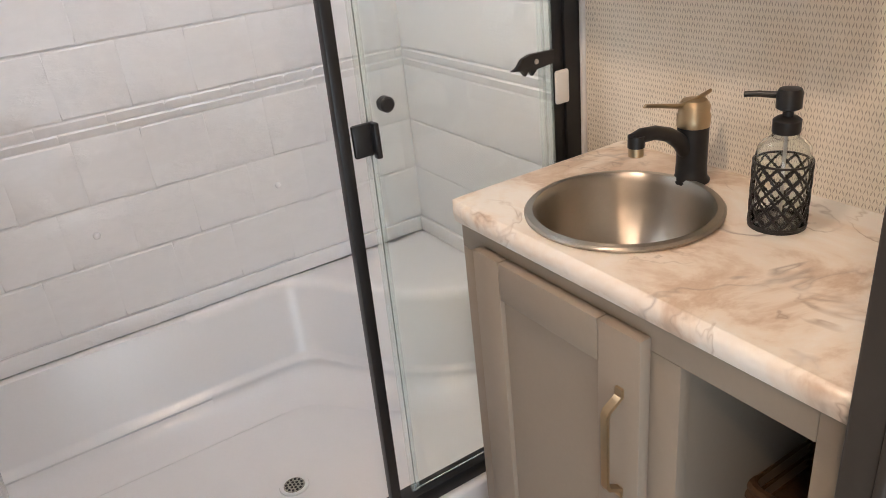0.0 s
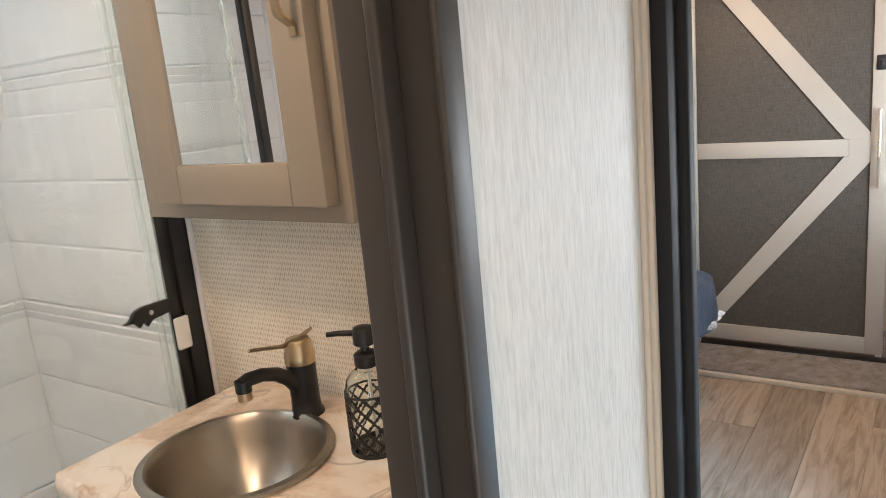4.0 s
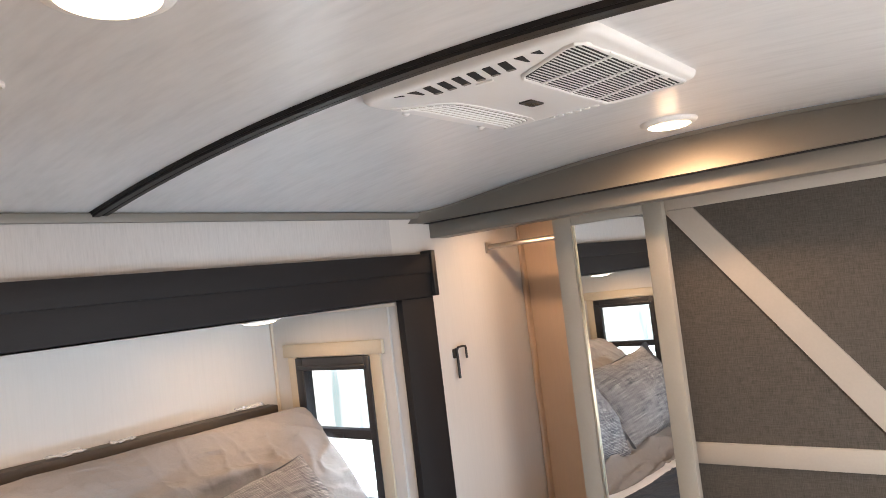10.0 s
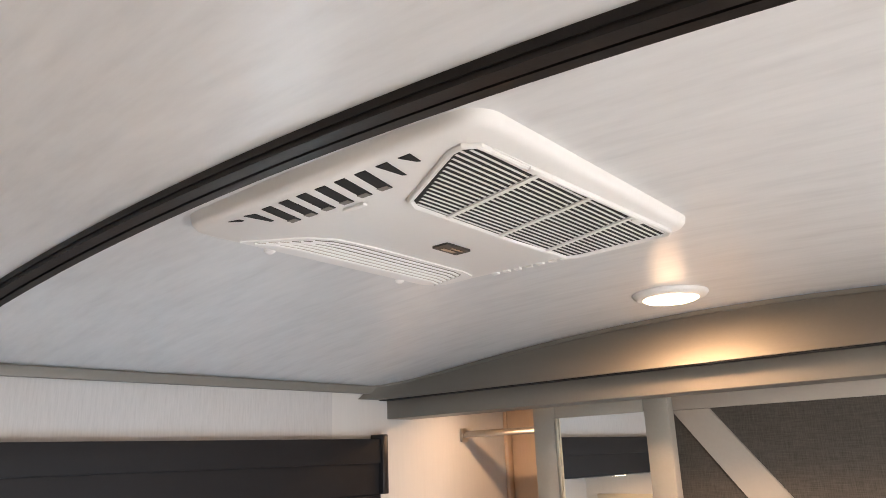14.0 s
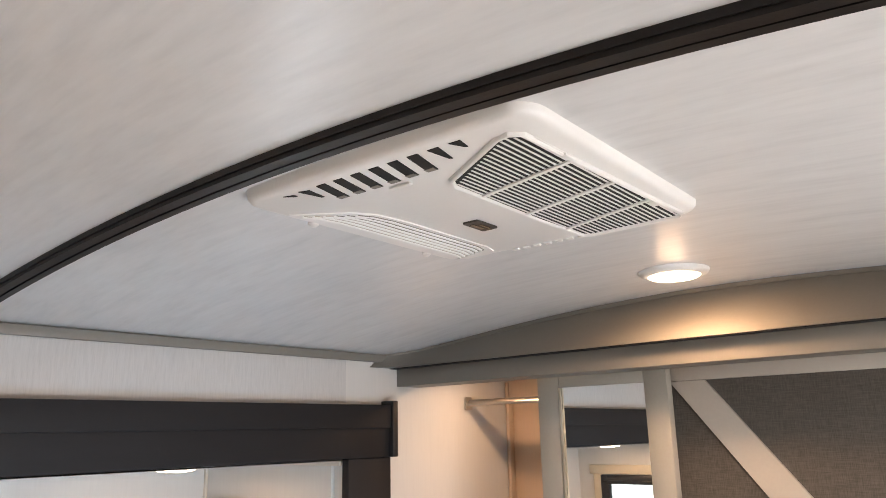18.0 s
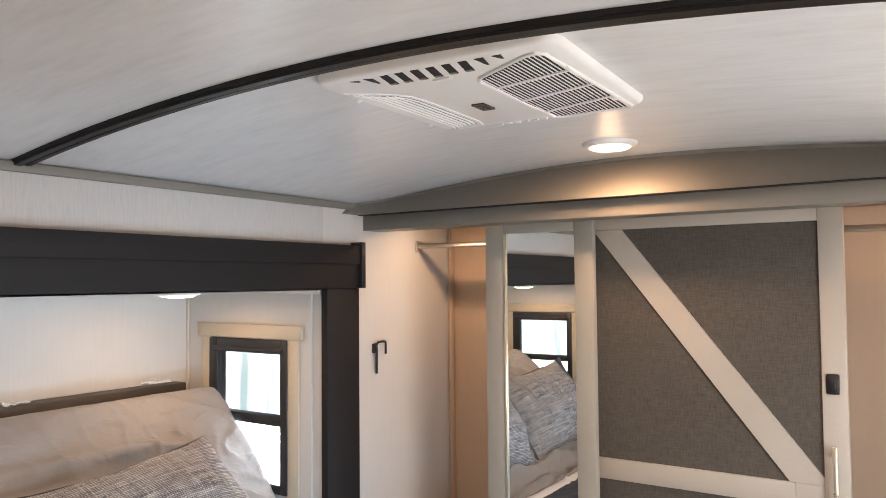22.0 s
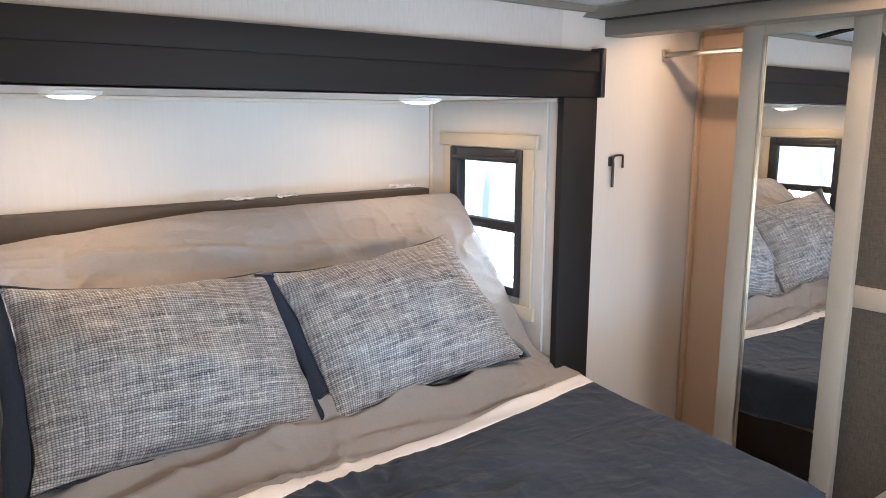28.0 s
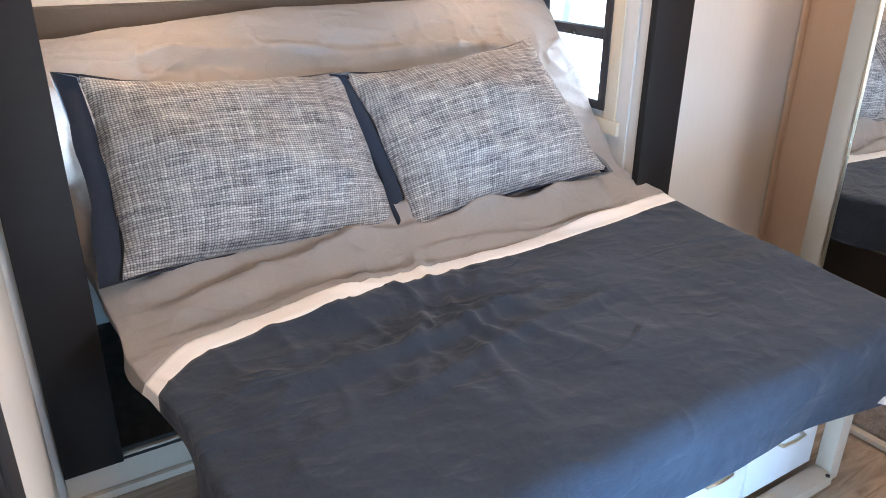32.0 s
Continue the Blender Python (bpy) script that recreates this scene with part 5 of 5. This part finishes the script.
def soap_bottle():
    x, y, z = 1.089, -2.597, 0.80
    s = thing("soap_bottle", (x, y, z), "clear glass soap pump bottle in a black quatrefoil sleeve", "soap dispenser")
    s.scale = (0.96, 0.96, 0.94)
    part("bottle", lathe([(0.034, 0.002), (0.0365, 0.006), (0.0365, 0.108), (0.034, 0.12), (0.026, 0.130), (0.018, 0.135), (0.016, 0.142),
                          (0.0145, 0.142), (0.0165, 0.133), (0.024, 0.128), (0.032, 0.119), (0.0345, 0.107), (0.0345, 0.008), (0.032, 0.005)], (x, y, z), 40), GLASS, s)
    sl = part("sleeve", lathe([(0.0375, 0.0), (0.0392, 0.001), (0.0392, 0.008), (0.0375, 0.008)], (x, y, z), 40, caps=False), BLACK, s, "black metal lattice sleeve")
    part("sleeve_ring", lathe([(0.0375, 0.098), (0.0392, 0.098), (0.0392, 0.101), (0.0375, 0.101), (0.0375, 0.098)], (x, y, z), 40, caps=False), BLACK, sl)
    part("sleeve_base", lathe([(0.037, 0.0), (0.037, 0.0015)], (x, y, z), 40), BLACK, sl)
    bm = bmesh.new()
    cols, rows, q0 = 11, 7, 0.0128
    for j in range(rows + 1):
        for i in range(cols):
            a0, zc = 2 * math.pi * (i + 0.5 * (j % 2)) / cols, 0.008 + q0 * j
            ring = []
            for k in range(24):
                q = 2 * math.pi * k / 24
                rr = 0.80 + 0.20 * math.cos(4 * q)
                da, dz = rr * math.cos(q) * math.pi / cols, rr * math.sin(q) * q0
                zz = min(max(zc + dz, 0.006), 0.0995)
                ring.append((x + 0.0385 * math.cos(a0 + da), y + 0.0385 * math.sin(a0 + da), z + zz))
            put_tube(bm, ring, 0.00135, 5, closed=True)
    part("lattice", bm, BLACK, sl)
    p = part("pump_collar", lathe([(0.0175, 0.140), (0.0185, 0.142), (0.0185, 0.158), (0.014, 0.162), (0.007, 0.163), (0.007, 0.176)], (x, y, z), 28), BLACK, s)
    part("pump_head", lathe([(0.012, 0.172), (0.0165, 0.175), (0.0165, 0.196), (0.014, 0.201), (0.003, 0.203)], (x, y, z), 28), BLACK, p)
    d = Vector((-0.93, -0.36, 0)).normalized()
    b = Vector((x, y, z + 0.191))
    part("nozzle", tube([b, b + d * 0.04, b + d * 0.058 - Vector((0, 0, 0.002))], [0.005, 0.0045, 0.004], 10), BLACK, p)
    part("dip_tube", tube([(x, y, z + 0.15), (x + 0.004, y, z + 0.012)], 0.0025, 8), PLASTIC, s)


def medicine_cabinet():
    c = thing("medicine_cabinet", (0.91, -2.53, 1.138), "greige wall cabinet with a framed mirror door", "cabinet")
    x0, x1, yf, yb, z0, z1 = 0.640, 1.097, -2.596, BATH_Y0 - 0.0045, 1.138, 1.72
    part("body", box(x0, yf, z0, x1, yb, z1, 0.002), GREIGE, c)
    dx0, dx1, dz0, dz1 = 0.712, 1.078, 1.166, 1.70
    y0, y1 = yf - 0.029, yf - 0.001
    m0, m1 = 0.768, 1.0135
    d = part("door", box(m0 - 0.01, yf - 0.008, dz0 + 0.05, m1 + 0.01, yf - 0.002, dz1 - 0.05), GREIGE, c)
    part("door_stile", box(dx0, y0, dz0, m0, y1, dz1, 0.003), GREIGE, d)
    part("door_stile", box(m1, y0, dz0, dx1, y1, dz1, 0.003), GREIGE, d)
    part("door_rail", box(m0 + 0.0005, y0, dz0, m1 - 0.0005, y1, 1.228, 0.003), GREIGE, d)
    part("door_rail", box(m0 + 0.0005, y0, dz1 - 0.064, m1 - 0.0005, y1, dz1, 0.003), GREIGE, d)
    part("mirror", box(m0, y0 + 0.008, 1.2285, m1, y0 + 0.012, dz1 - 0.0645), MIRROR, d, "mirror pane")
    part("handle", pull_bar(1.060, y0, 1.392), GOLD, d, "brushed gold pull")


def shower():
    """Moulded tub with a seat ledge, surround panels of raised tiles, glass front."""
    XI, YF, YN, XO = SHOWER_X, BATH_Y0, -3.70, GLASS_X
    tub = thing("shower_tub", (0.2, -3.05, 0.0), "glossy white moulded shower pan with a corner seat", "shower")
    # inner surface as stacked rounded outlines
    def outline(x0, y0, x1, y1, r, z):
        return [(px, py, z) for px, py in round_rect(x0, y0, x1, y1, r, 8)]
    bm = bmesh.new()
    rings = [outline(XI, YN, XO - 0.012, YF, 0.02, 0.0), outline(XI, YN, XO - 0.012, YF, 0.02, 0.075)]
    bm2 = bmesh.new()
    inner = [outline(XI + 0.004, YN + 0.01, XO - 0.012, YF - 0.002, 0.03, 0.0792), outline(XI + 0.04, YN + 0.03, XO - 0.05, YF - 0.03, 0.07, 0.0790), outline(XI + 0.055, YN + 0.05, XO - 0.065, YF - 0.06, 0.08, 0.0788), outline(XI + 0.12, YN + 0.1, XO - 0.1, YF - 0.14, 0.08, 0.0785), outline(0.295, -3.169, 0.355, -3.109, 0.03, 0.0775)]
    put_rings(bm2, inner, caps=False)
    bm2.faces.new([v for v in bm2.verts][-len(inner[-1]):])
    bmesh.ops.recalc_face_normals(bm2, faces=bm2.faces)
    part("pan_floor", bm2, TUB, tub)
    # back wall of the pan, leaning, with a moulded bead
    def wall_strip(prof, y0, y1):
        b = bmesh.new()
        put_rings(b, [[(XI + dx, y, z) for dx, z in prof] for y in [y0 + (y1 - y0) * k / 24 for k in range(25)]])
        bmesh.ops.recalc_face_normals(b, faces=b.faces)
        return b
    part("pan_back", wall_strip([(-0.01, 0.0), (-0.01, 0.358), (0.010, 0.358), (0.022, 0.352), (0.030, 0.332), (0.044, 0.152), (0.048, 0.144), (0.059, 0.139), (0.064, 0.131), (0.060, 0.123), (0.068, 0.112), (0.084, 0.100), (0.110, 0.091), (0.14, 0.0835), (0.182, 0.0795), (0.182, 0.0)], YN, YF - 0.001), TUB, tub)
    # seat ledge: the back's profile swept round a curve that leaves the back wall
    b = bmesh.new()
    def bend(a, c, d, n):
        return [Vector(a).lerp(Vector(c), k / n).lerp(Vector(c).lerp(Vector(d), k / n), k / n) for k in range(n)]
    W0 = XI + 0.0225
    path = [Vector((W0, -3.20 + 0.02 * k)) for k in range(13)] + bend((W0, -2.95), (W0, -2.885), (-0.030, -2.850), 9) + bend((-0.030, -2.850), (0.20, -2.755), (0.285, -2.56), 18) + [Vector((0.285, -2.56)), Vector((0.305, -2.478))]
    last = len(path) - 1
    rows = []
    for d, z in ((None, 0.3595), (-0.03, 0.3595), (-0.012, 0.3585), (0.0, 0.352), (0.008, 0.332), (0.022, 0.152), (0.026, 0.144), (0.037, 0.139), (0.042, 0.131), (0.038, 0.123), (0.046, 0.112), (0.062, 0.100), (0.088, 0.091), (0.118, 0.0835), (0.16, 0.0795)):
        line = []
        for k, p in enumerate(path):
            way = path[min(last, k + 1)] - path[max(0, k - 1)]
            line.append(p + Vector((way.y, -way.x)).normalized() * (d or 0.0))
        for _ in range(int(max(0.0, d or 0.0) * 700)):
            line = [line[0]] + [(q + 2 * p + r) / 4 for q, p, r in zip(line, line[1:], line[2:])] + [line[-1]]
        rows.append([b.verts.new((max(XI + 0.001, p.x), YF - 0.001 if d is None else min(YF - 0.002, p.y), z)) for p in line])
    for r, q in zip(rows, rows[1:]):
        for i in range(last):
            b.faces.new((r[i], r[i + 1], q[i + 1], q[i]))
    bmesh.ops.recalc_face_normals(b, faces=b.faces)
    if rows[1][20].normal.z < 0:
        bmesh.ops.reverse_faces(b, faces=b.faces)
    part("seat", b, TUB, tub, sharp=75)
    part("curb", box(XO - 0.05, YN, 0.0, XO + 0.035, YF - 0.001, 0.10, 0.012, 4), TUB, tub)
    dr = part("drain", lathe([(0.034, 0.0), (0.033, 0.004), (0.026, 0.0045), (0.024, 0.002), (0.001, 0.0015)], (0.325, -3.139, 0.0785), 32), TUB, tub)
    part("strainer", lathe([(0.024, 0.0), (0.0235, 0.0015), (0.001, 0.0018)], (0.325, -3.139, 0.0803), 32), STEEL, dr, "steel strainer disc")
    # each hole is a black disc, its inner shade given as colour
    for r, n in ((0.0, 1), (0.009, 6), (0.018, 12)):
        for k in range(n):
            a = 2 * math.pi * k / n
            part("drain_hole", lathe([(0.0032, 0), (0.003, 0.0004)], (0.325 + r * math.cos(a), -3.139 + r * math.sin(a), 0.0822), 8), GAP_SHADE, dr)

    s = thing("shower_surround", (XI, -3.0, 0.37), "white moulded shower wall with embossed stone-tile courses", "shower wall")
    for row in ((XI - 0.012, YN, 0.360, XI, YF - 0.0, 1.76), (XI, YF - 0.010, 0.360, XO - 0.01, YF - 0.0005, 1.76), (XI, YN, 0.1, XO, YN + 0.01, 1.76)):
        part("backing", box(*row), ABS, s)
    part("base_bead", boxes((XI, YN, 0.362, XI + 0.012, YF - 0.01, 0.404), (XI, YF - 0.022, 0.362, XO - 0.01, YF - 0.01, 0.404), bevel=0.003), ABS, s)
    courses = [(0.407, 0.553), (0.557, 0.692), (0.696, 0.843), (0.847, 0.865), (0.869, 0.889), (0.893, 1.036), (1.040, 1.182), (1.186, 1.328), (1.332, 1.384), (1.388, 1.409), (1.413, 1.434), (1.438, 1.58), (1.584, 1.75)]
    rnd = random.Random(5)
    def lump(x, y, z):
        return 0.0016 * noise.noise(Vector((x * 9, y * 9, z * 14))) + 0.0016 * noise.noise(Vector((x * 30, y * 30, z * 40)))
    def tile(y0, y1, z0, z1, proud, on_back):
        b = bmesh.new()
        ny, nz = max(3, int((y1 - y0) / 0.022)), max(2, int((z1 - z0) / 0.022))
        g = []
        for j in range(nz + 1):
            row = []
            for i in range(ny + 1):
                y, z = y0 + (y1 - y0) * i / ny, z0 - 0.001 + (z1 - z0 + 0.002) * j / nz
                e = 0.0 if i in (0, ny) or j in (0, nz) else 1.0
                h = (proud * 0.35 if j in (0, nz) else proud * (0.90 if z1 - z0 > 0.03 else 0.3)) if e == 0 else proud + lump(0, y, z)
                if e:
                    if i == 1: y = y0 + 0.003
                    if i == ny - 1: y = y1 - 0.003
                    if j == 1: z = z0 + 0.003
                    if j == nz - 1: z = z1 - 0.003
                row.append(b.verts.new((XI + h, y, z) if on_back else (y, YF - 0.010 - h, z)))
            g.append(row)
        for r, q in zip(g, g[1:]):
            for i in range(ny):
                b.faces.new((r[i], r[i + 1], q[i + 1], q[i]) if on_back else (r[i], r[i + 1], q[i + 1], q[i]))
        bmesh.ops.recalc_face_normals(b, faces=b.faces)
        if b.faces[len(b.faces) // 2].normal.dot(Vector((1, 0, 0) if on_back else (0, -1, 0))) < 0:
            bmesh.ops.reverse_faces(b, faces=b.faces)
        part("tile", b, ABS, s, sharp=22)
    for n, (z0, z1) in enumerate(courses):
        thin = z1 - z0 < 0.03
        y = YN - rnd.uniform(0.0, 0.1) if thin else (-3.7665 if n in (0, 2, 5, 7, 11) else -3.840)
        while y < YF - 0.012:
            w = rnd.uniform(0.06, 0.15) if thin else 0.147
            a, c = max(y, YN + 0.011), min(y + w, YF - 0.011)
            if c - a > 0.02:
                tile(a, c, z0, z1, 0.0055 + rnd.uniform(-0.002, 0.002) if thin else 0.0032 + rnd.uniform(-0.0008, 0.0008), True)
            y += w
        tile(XI + 0.004, XO - 0.012, z0, z1, 0.0055 if thin else 0.0028, False)
    for y, z in ((-3.333, 0.624), (-2.890, 0.617), (-2.883, 1.273)):
        part("dimple", lathe([(0.009, 0), (0.008, 0.004), (0.004, 0.007)], (0, 0, 0), 14), ABS, s).matrix_basis = pose(XI + 0.002, y, z, 0, 90, 0)
    # corner soap shelf
    sh = thing("corner_shelf", (XI, YF, 1.26), "white moulded corner soap shelf in the shower", "shelf")
    b = bmesh.new()
    rings = []
    for r, z in ((0.13, 1.43), (0.135, 1.42), (0.13, 1.395), (0.105, 1.345), (0.07, 1.295), (0.03, 1.26)):
        rings.append([(XI + 0.003, YF - 0.011, z)] + [(XI + 0.003 + r * math.cos(radians(a)), YF - 0.011 - r * math.sin(radians(a)), z) for a in range(0, 91, 10)])
    put_rings(b, rings)
    bmesh.ops.recalc_face_normals(b, faces=b.faces)
    part("shelf_body", b, ABS, sh)

    # glass front
    g = thing("shower_door", (XO, -2.75, 0.10), "clear glass sliding shower door with black metal frame", "shower door")
    part("wall_jamb", box(XO - 0.012, -2.520, 0.10, XO + 0.012, BATH_Y0 - 0.005, 1.80, 0.002), BLACK, g)
    part("jamb_fin", box(XO - 0.004, -2.547, 0.139, XO + 0.006, -2.5205, 1.80, 0.002), BLACK, g)
    part("jamb_trim", box(XO + 0.0125, -2.486, 0.10, XO + 0.022, BATH_Y0 - 0.0045, 1.80, 0.002), ABS, g, "white edge strip")
    part("bottom_track", box(XO - 0.02, YN + 0.02, 0.1005, XO + 0.02, -2.5225, 0.136, 0.003), BLACK, g)
    p = part("glass_panel", prism([(-2.952, 0.139), (-2.5475, 0.139), (-2.5475, 1.78), (-2.922, 1.78)], XO - 0.003, XO + 0.003, "x"), GREENGLASS, g, "clear glass with a green cast")
    p.visible_shadow = False
    part("clear_seal", prism([(-2.961, 0.139), (-2.946, 0.139), (-2.915, 1.78), (-2.930, 1.78)], XO - 0.0065, XO + 0.0065, "x"), SEAL, g)
    part("clear_seal", box(XO - 0.0065, -2.575, 0.139, XO + 0.0065, -2.5625, 1.78, 0.002), SEAL, g)
    part("clear_seal", box(XO - 0.009, -2.562, 0.139, XO + 0.009, -2.5475, 1.78, 0.002), SEAL, g)
    part("lead_stile", prism([(-3.014, 0.139), (-2.993, 0.139), (-2.960, 1.80), (-2.982, 1.80)], XO - 0.006, XO + 0.014, "x", 0.003), BLACK, g)
    hb = part("pull", box(XO + 0.010, -2.976, 0.876, XO + 0.020, -2.934, 0.932, 0.004), BLACK, g)
    part("pull_lip", box(XO + 0.020, -2.944, 0.872, XO + 0.034, -2.934, 0.932, 0.002), BLACK, hb)
    kb = part("knob", lathe([(0.006, 0), (0.006, 0.012), (0.013, 0.014), (0.013, 0.028), (0.010, 0.031)], (0, 0, 0), 20), BLACK, g)
    kb.matrix_basis = pose(XO + 0.003, -2.912, 0.956, 0, 90, 0)
    lt = part("latch_hook", prism([(-2.646, 0.950), (-2.634, 0.954), (-2.622, 0.968), (-2.604, 0.973), (-2.548, 0.972), (-2.548, 0.948), (-2.588, 0.944), (-2.600, 0.934), (-2.606, 0.946), (-2.616, 0.936), (-2.626, 0.948)], XO + 0.005, XO + 0.013, "x"), BLACK, g, "dark grey hook latch")
    part("latch_screw", lathe([(0.005, 0), (0.004, 0.002)], (0, 0, 0), 12), CHROME, lt).matrix_basis = pose(XO + 0.013, -2.590, 0.958, 0, 90, 0)
    part("catch", box(XO + 0.0125, -2.551, 0.869, XO + 0.022, -2.519, 0.933, 0.005, 3), PLASTIC, g, "white plastic catch")
    part("head_track", box(XO - 0.02, YN + 0.02, 1.801, XO + 0.025, BATH_Y0 - 0.005, 1.84, 0.002), BLACK, g)


def basket():
    b = thing("basket", (1.2, -2.68, 0.34), "brown woven storage basket in the vanity cubby", "basket")
    x0, x1, y0, y1 = 1.132, 1.30, -2.68, -2.50
    bm = bmesh.new()
    for k in range(5):
        z = 0.35 + 0.016 * k
        put_tube(bm, [(px + 0.002 * math.sin(40 * px + 50 * py + 3.14 * k), py + 0.002 * math.cos(50 * px + 3.14 * k), z) for px, py in round_rect(x0, y0, x1, y1, 0.03, 5)], 0.009, 8, closed=True)
    part("weave", bm, BASKET, b)
    part("base", prism(round_rect(x0, y0, x1, y1, 0.03), 0.3405, 0.35, "z"), BASKET, b)


vanity()
countertop()
sink()
faucet()
soap_bottle()
medicine_cabinet()
shower()
basket()


def bath_door_frame():
    f = thing("door_frame_bath", (HALL_X1, -2.84, 0.0), "dark grey moulded frame of the bathroom doorway", "door frame", kind="structure")
    zt = 1.83
    for y, y_out, s in ((DOOR_Y1, -2.862, 1), (DOOR_Y0, -3.59, -1)):
        part("jamb", box(HALL_X0 - 0.004, y - s * 0.012, 0.0, HALL_X1 + 0.014, y, zt, 0.002), JAMBGREY, f)
        part("door_stop", box(HALL_X0 - 0.008, y - s * 0.030, 0.0, HALL_X0 + 0.026, y - s * 0.012, zt, 0.004, 3), JAMBGREY, f)
        part("stop_bead", box(HALL_X0 + 0.026, y - s * 0.036, 0.0, HALL_X0 + 0.038, y - s * 0.012, zt, 0.004, 3), JAMBGREY, f)
        part("casing", box(HALL_X1 + 0.0005, y + s * 0.0, 0.0, HALL_X1 + 0.014, y_out, zt + 0.03, 0.004, 3), JAMBGREY, f)
        part("casing_bead", box(HALL_X1 + 0.0145, y - s * 0.022, 0.0, HALL_X1 + 0.021, y + s * 0.010, zt, 0.003, 3), JAMBGREY, f)
    part("head_jamb", box(HALL_X0 - 0.004, DOOR_Y0 + 0.042, zt - 0.018, HALL_X1 + 0.01, DOOR_Y1 - 0.042, zt, 0.003), JAMBGREY, f)
    y = DOOR_Y1 - 0.012
    out = [(1.4235, 0.882), (1.444, 0.882), (1.4530, 0.887), (1.4575, 0.900), (1.4575, 0.932), (1.4530, 0.944), (1.444, 0.949), (1.4235, 0.949)]
    k = part("strike_plate", prism(out, y - 0.0025, y - 0.0002), BLACK, f, "black strike plate")
    part("strike_hole", prism(round_rect(1.4255, 0.902, 1.4395, 0.930, 0.005), y - 0.0034, y - 0.0026), GOLD, k, "worn brass latch hole")
    for z in (0.891, 0.940):
        part("screw", lathe([(0.0042, 0), (0.0035, 0.0012), (0.0015, 0.0008)], (0, 0, 0), 12), STEEL, k).matrix_basis = pose(1.433, y - 0.0026, z, 90, 0, 0)


bath_door_frame()


def skylight():
    s = thing("skylight", (0.22, -3.05, 1.80), "frosted skylight dome in a white frame above the shower", "skylight")
    x0, x1, y0, y1, z = 0.0, 0.44, -3.3, -2.75, 1.775
    part("frame", boxes((x0, y0, z, x0 + 0.04, y1, z + 0.05), (x1 - 0.04, y0, z, x1, y1, z + 0.05), (x0 + 0.04, y0, z, x1 - 0.04, y0 + 0.04, z + 0.05), (x0 + 0.04, y1 - 0.04, z, x1 - 0.04, y1, z + 0.05), bevel=0.004), PLASTIC, s)
    part("dome", box(x0 + 0.04, y0 + 0.04, z + 0.03, x1 - 0.04, y1 - 0.04, z + 0.036), glowing("daylit_acrylic", (0.95, 0.97, 1.0), 2.0), s, "daylit frosted dome")
    area_lamp("daylight_skylight", (0.22, -3.02, z + 0.025), (0.22, -3.02, 0), 0.34, 0.45, 1.1, (1.0, 0.95, 0.94))


skylight()

# ---- daylight through the openings, and an added low fill ----
area_lamp("daylight_slide_window", ((WX0 + WX1) / 2, SLIDE_Y1 + 0.06, 0.90), ((WX0 + WX1) / 2, SLIDE_Y1 - 1, 0.9), 0.40, 0.25, 10.0, COOL)
area_lamp("daylight_far_slide_window", ((WX0 + WX1) / 2, SLIDE_Y0 - 0.06, 0.90), ((WX0 + WX1) / 2, SLIDE_Y0 + 1, 0.9), 0.40, 0.25, 7.0, COOL)
area_lamp("daylight_dresser_window", (ROOM_R + 0.06, -1.02, 1.04), (ROOM_R - 1, -1.02, 0.9), 0.9, 0.42, 25, (0.92, 0.955, 1.0)).data.spread = radians(170)
area_lamp("daylight_hall_window", (ROOM_R + 0.06, -3.8, 0.53), (ROOM_R - 1, -3.5, 0.53), 1.5, 0.74, 10, (0.86, 0.95, 1.0))
# blue fill added to brighten the bed foot, no known window there
area_lamp("fill_bed_foot", (ROOM_R + 0.06, -1.78, 0.27), (1.04, -1.05, 0.36), 0.5, 0.30, 17, (0.38, 0.68, 1.0)).data.spread = radians(95)

# ---- outdoors ----
structure("ground", box(-60, -60, -1.2, 60, 60, -1.1), plain("dry_grass", (0.22, 0.20, 0.14), 0.95, var=0.3, scale=1.5), "pale dry ground outside the camper", "ground")


def far_view(name):
    """Washed-out trees and haze beyond the bedroom windows, daylight put in as emission."""
    m, t, b = nodes_of(name)
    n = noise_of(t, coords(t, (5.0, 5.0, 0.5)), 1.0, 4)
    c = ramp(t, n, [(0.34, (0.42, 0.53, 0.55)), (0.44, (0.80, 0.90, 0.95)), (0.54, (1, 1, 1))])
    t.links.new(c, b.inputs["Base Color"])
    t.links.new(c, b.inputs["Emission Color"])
    # the board glows by itself in place of daylight on the trees
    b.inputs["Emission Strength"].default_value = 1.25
    return m


FARVIEW = far_view("glowing_trees")
structure("backdrop", box(-7, 3.0, -1.1, -1.5, 3.05, 1.8), FARVIEW, "self-lit board of bright hazy trees outside the bedroom window", "backdrop")
structure("backdrop_far", box(-9, -6.25, -1.1, -0.3, -6.2, 1.8), FARVIEW, "self-lit board of bright hazy trees beyond the far slide-out window", "backdrop")

# ---- floor planks, last ----
rnd = random.Random(3)
W = 0.18
k = 0
x = 1.42 - W * 9
floor = bpy.data.objects["floor"]
while x < ROOM_R:
    y = ROOM_BACK + 0.02 + rnd.uniform(0, 1.0) - 1.2
    while y < -0.34:
        y1 = y + 1.2
        a, c = max(y, ROOM_BACK), min(y1, -0.339)
        xa, xc = max(x, GLASS_X + 0.04 if c < BATH_Y1 else 0.02), min(x + W, ROOM_R)
        if c - a > 0.05 and xc - xa > 0.03:
            part("plank", box(xa + 0.0006, a + 0.0006, -0.006, xc - 0.0006, c - 0.0006, 0.0, 0.0008, 1), PLANK, floor)
        y = y1
    x += W
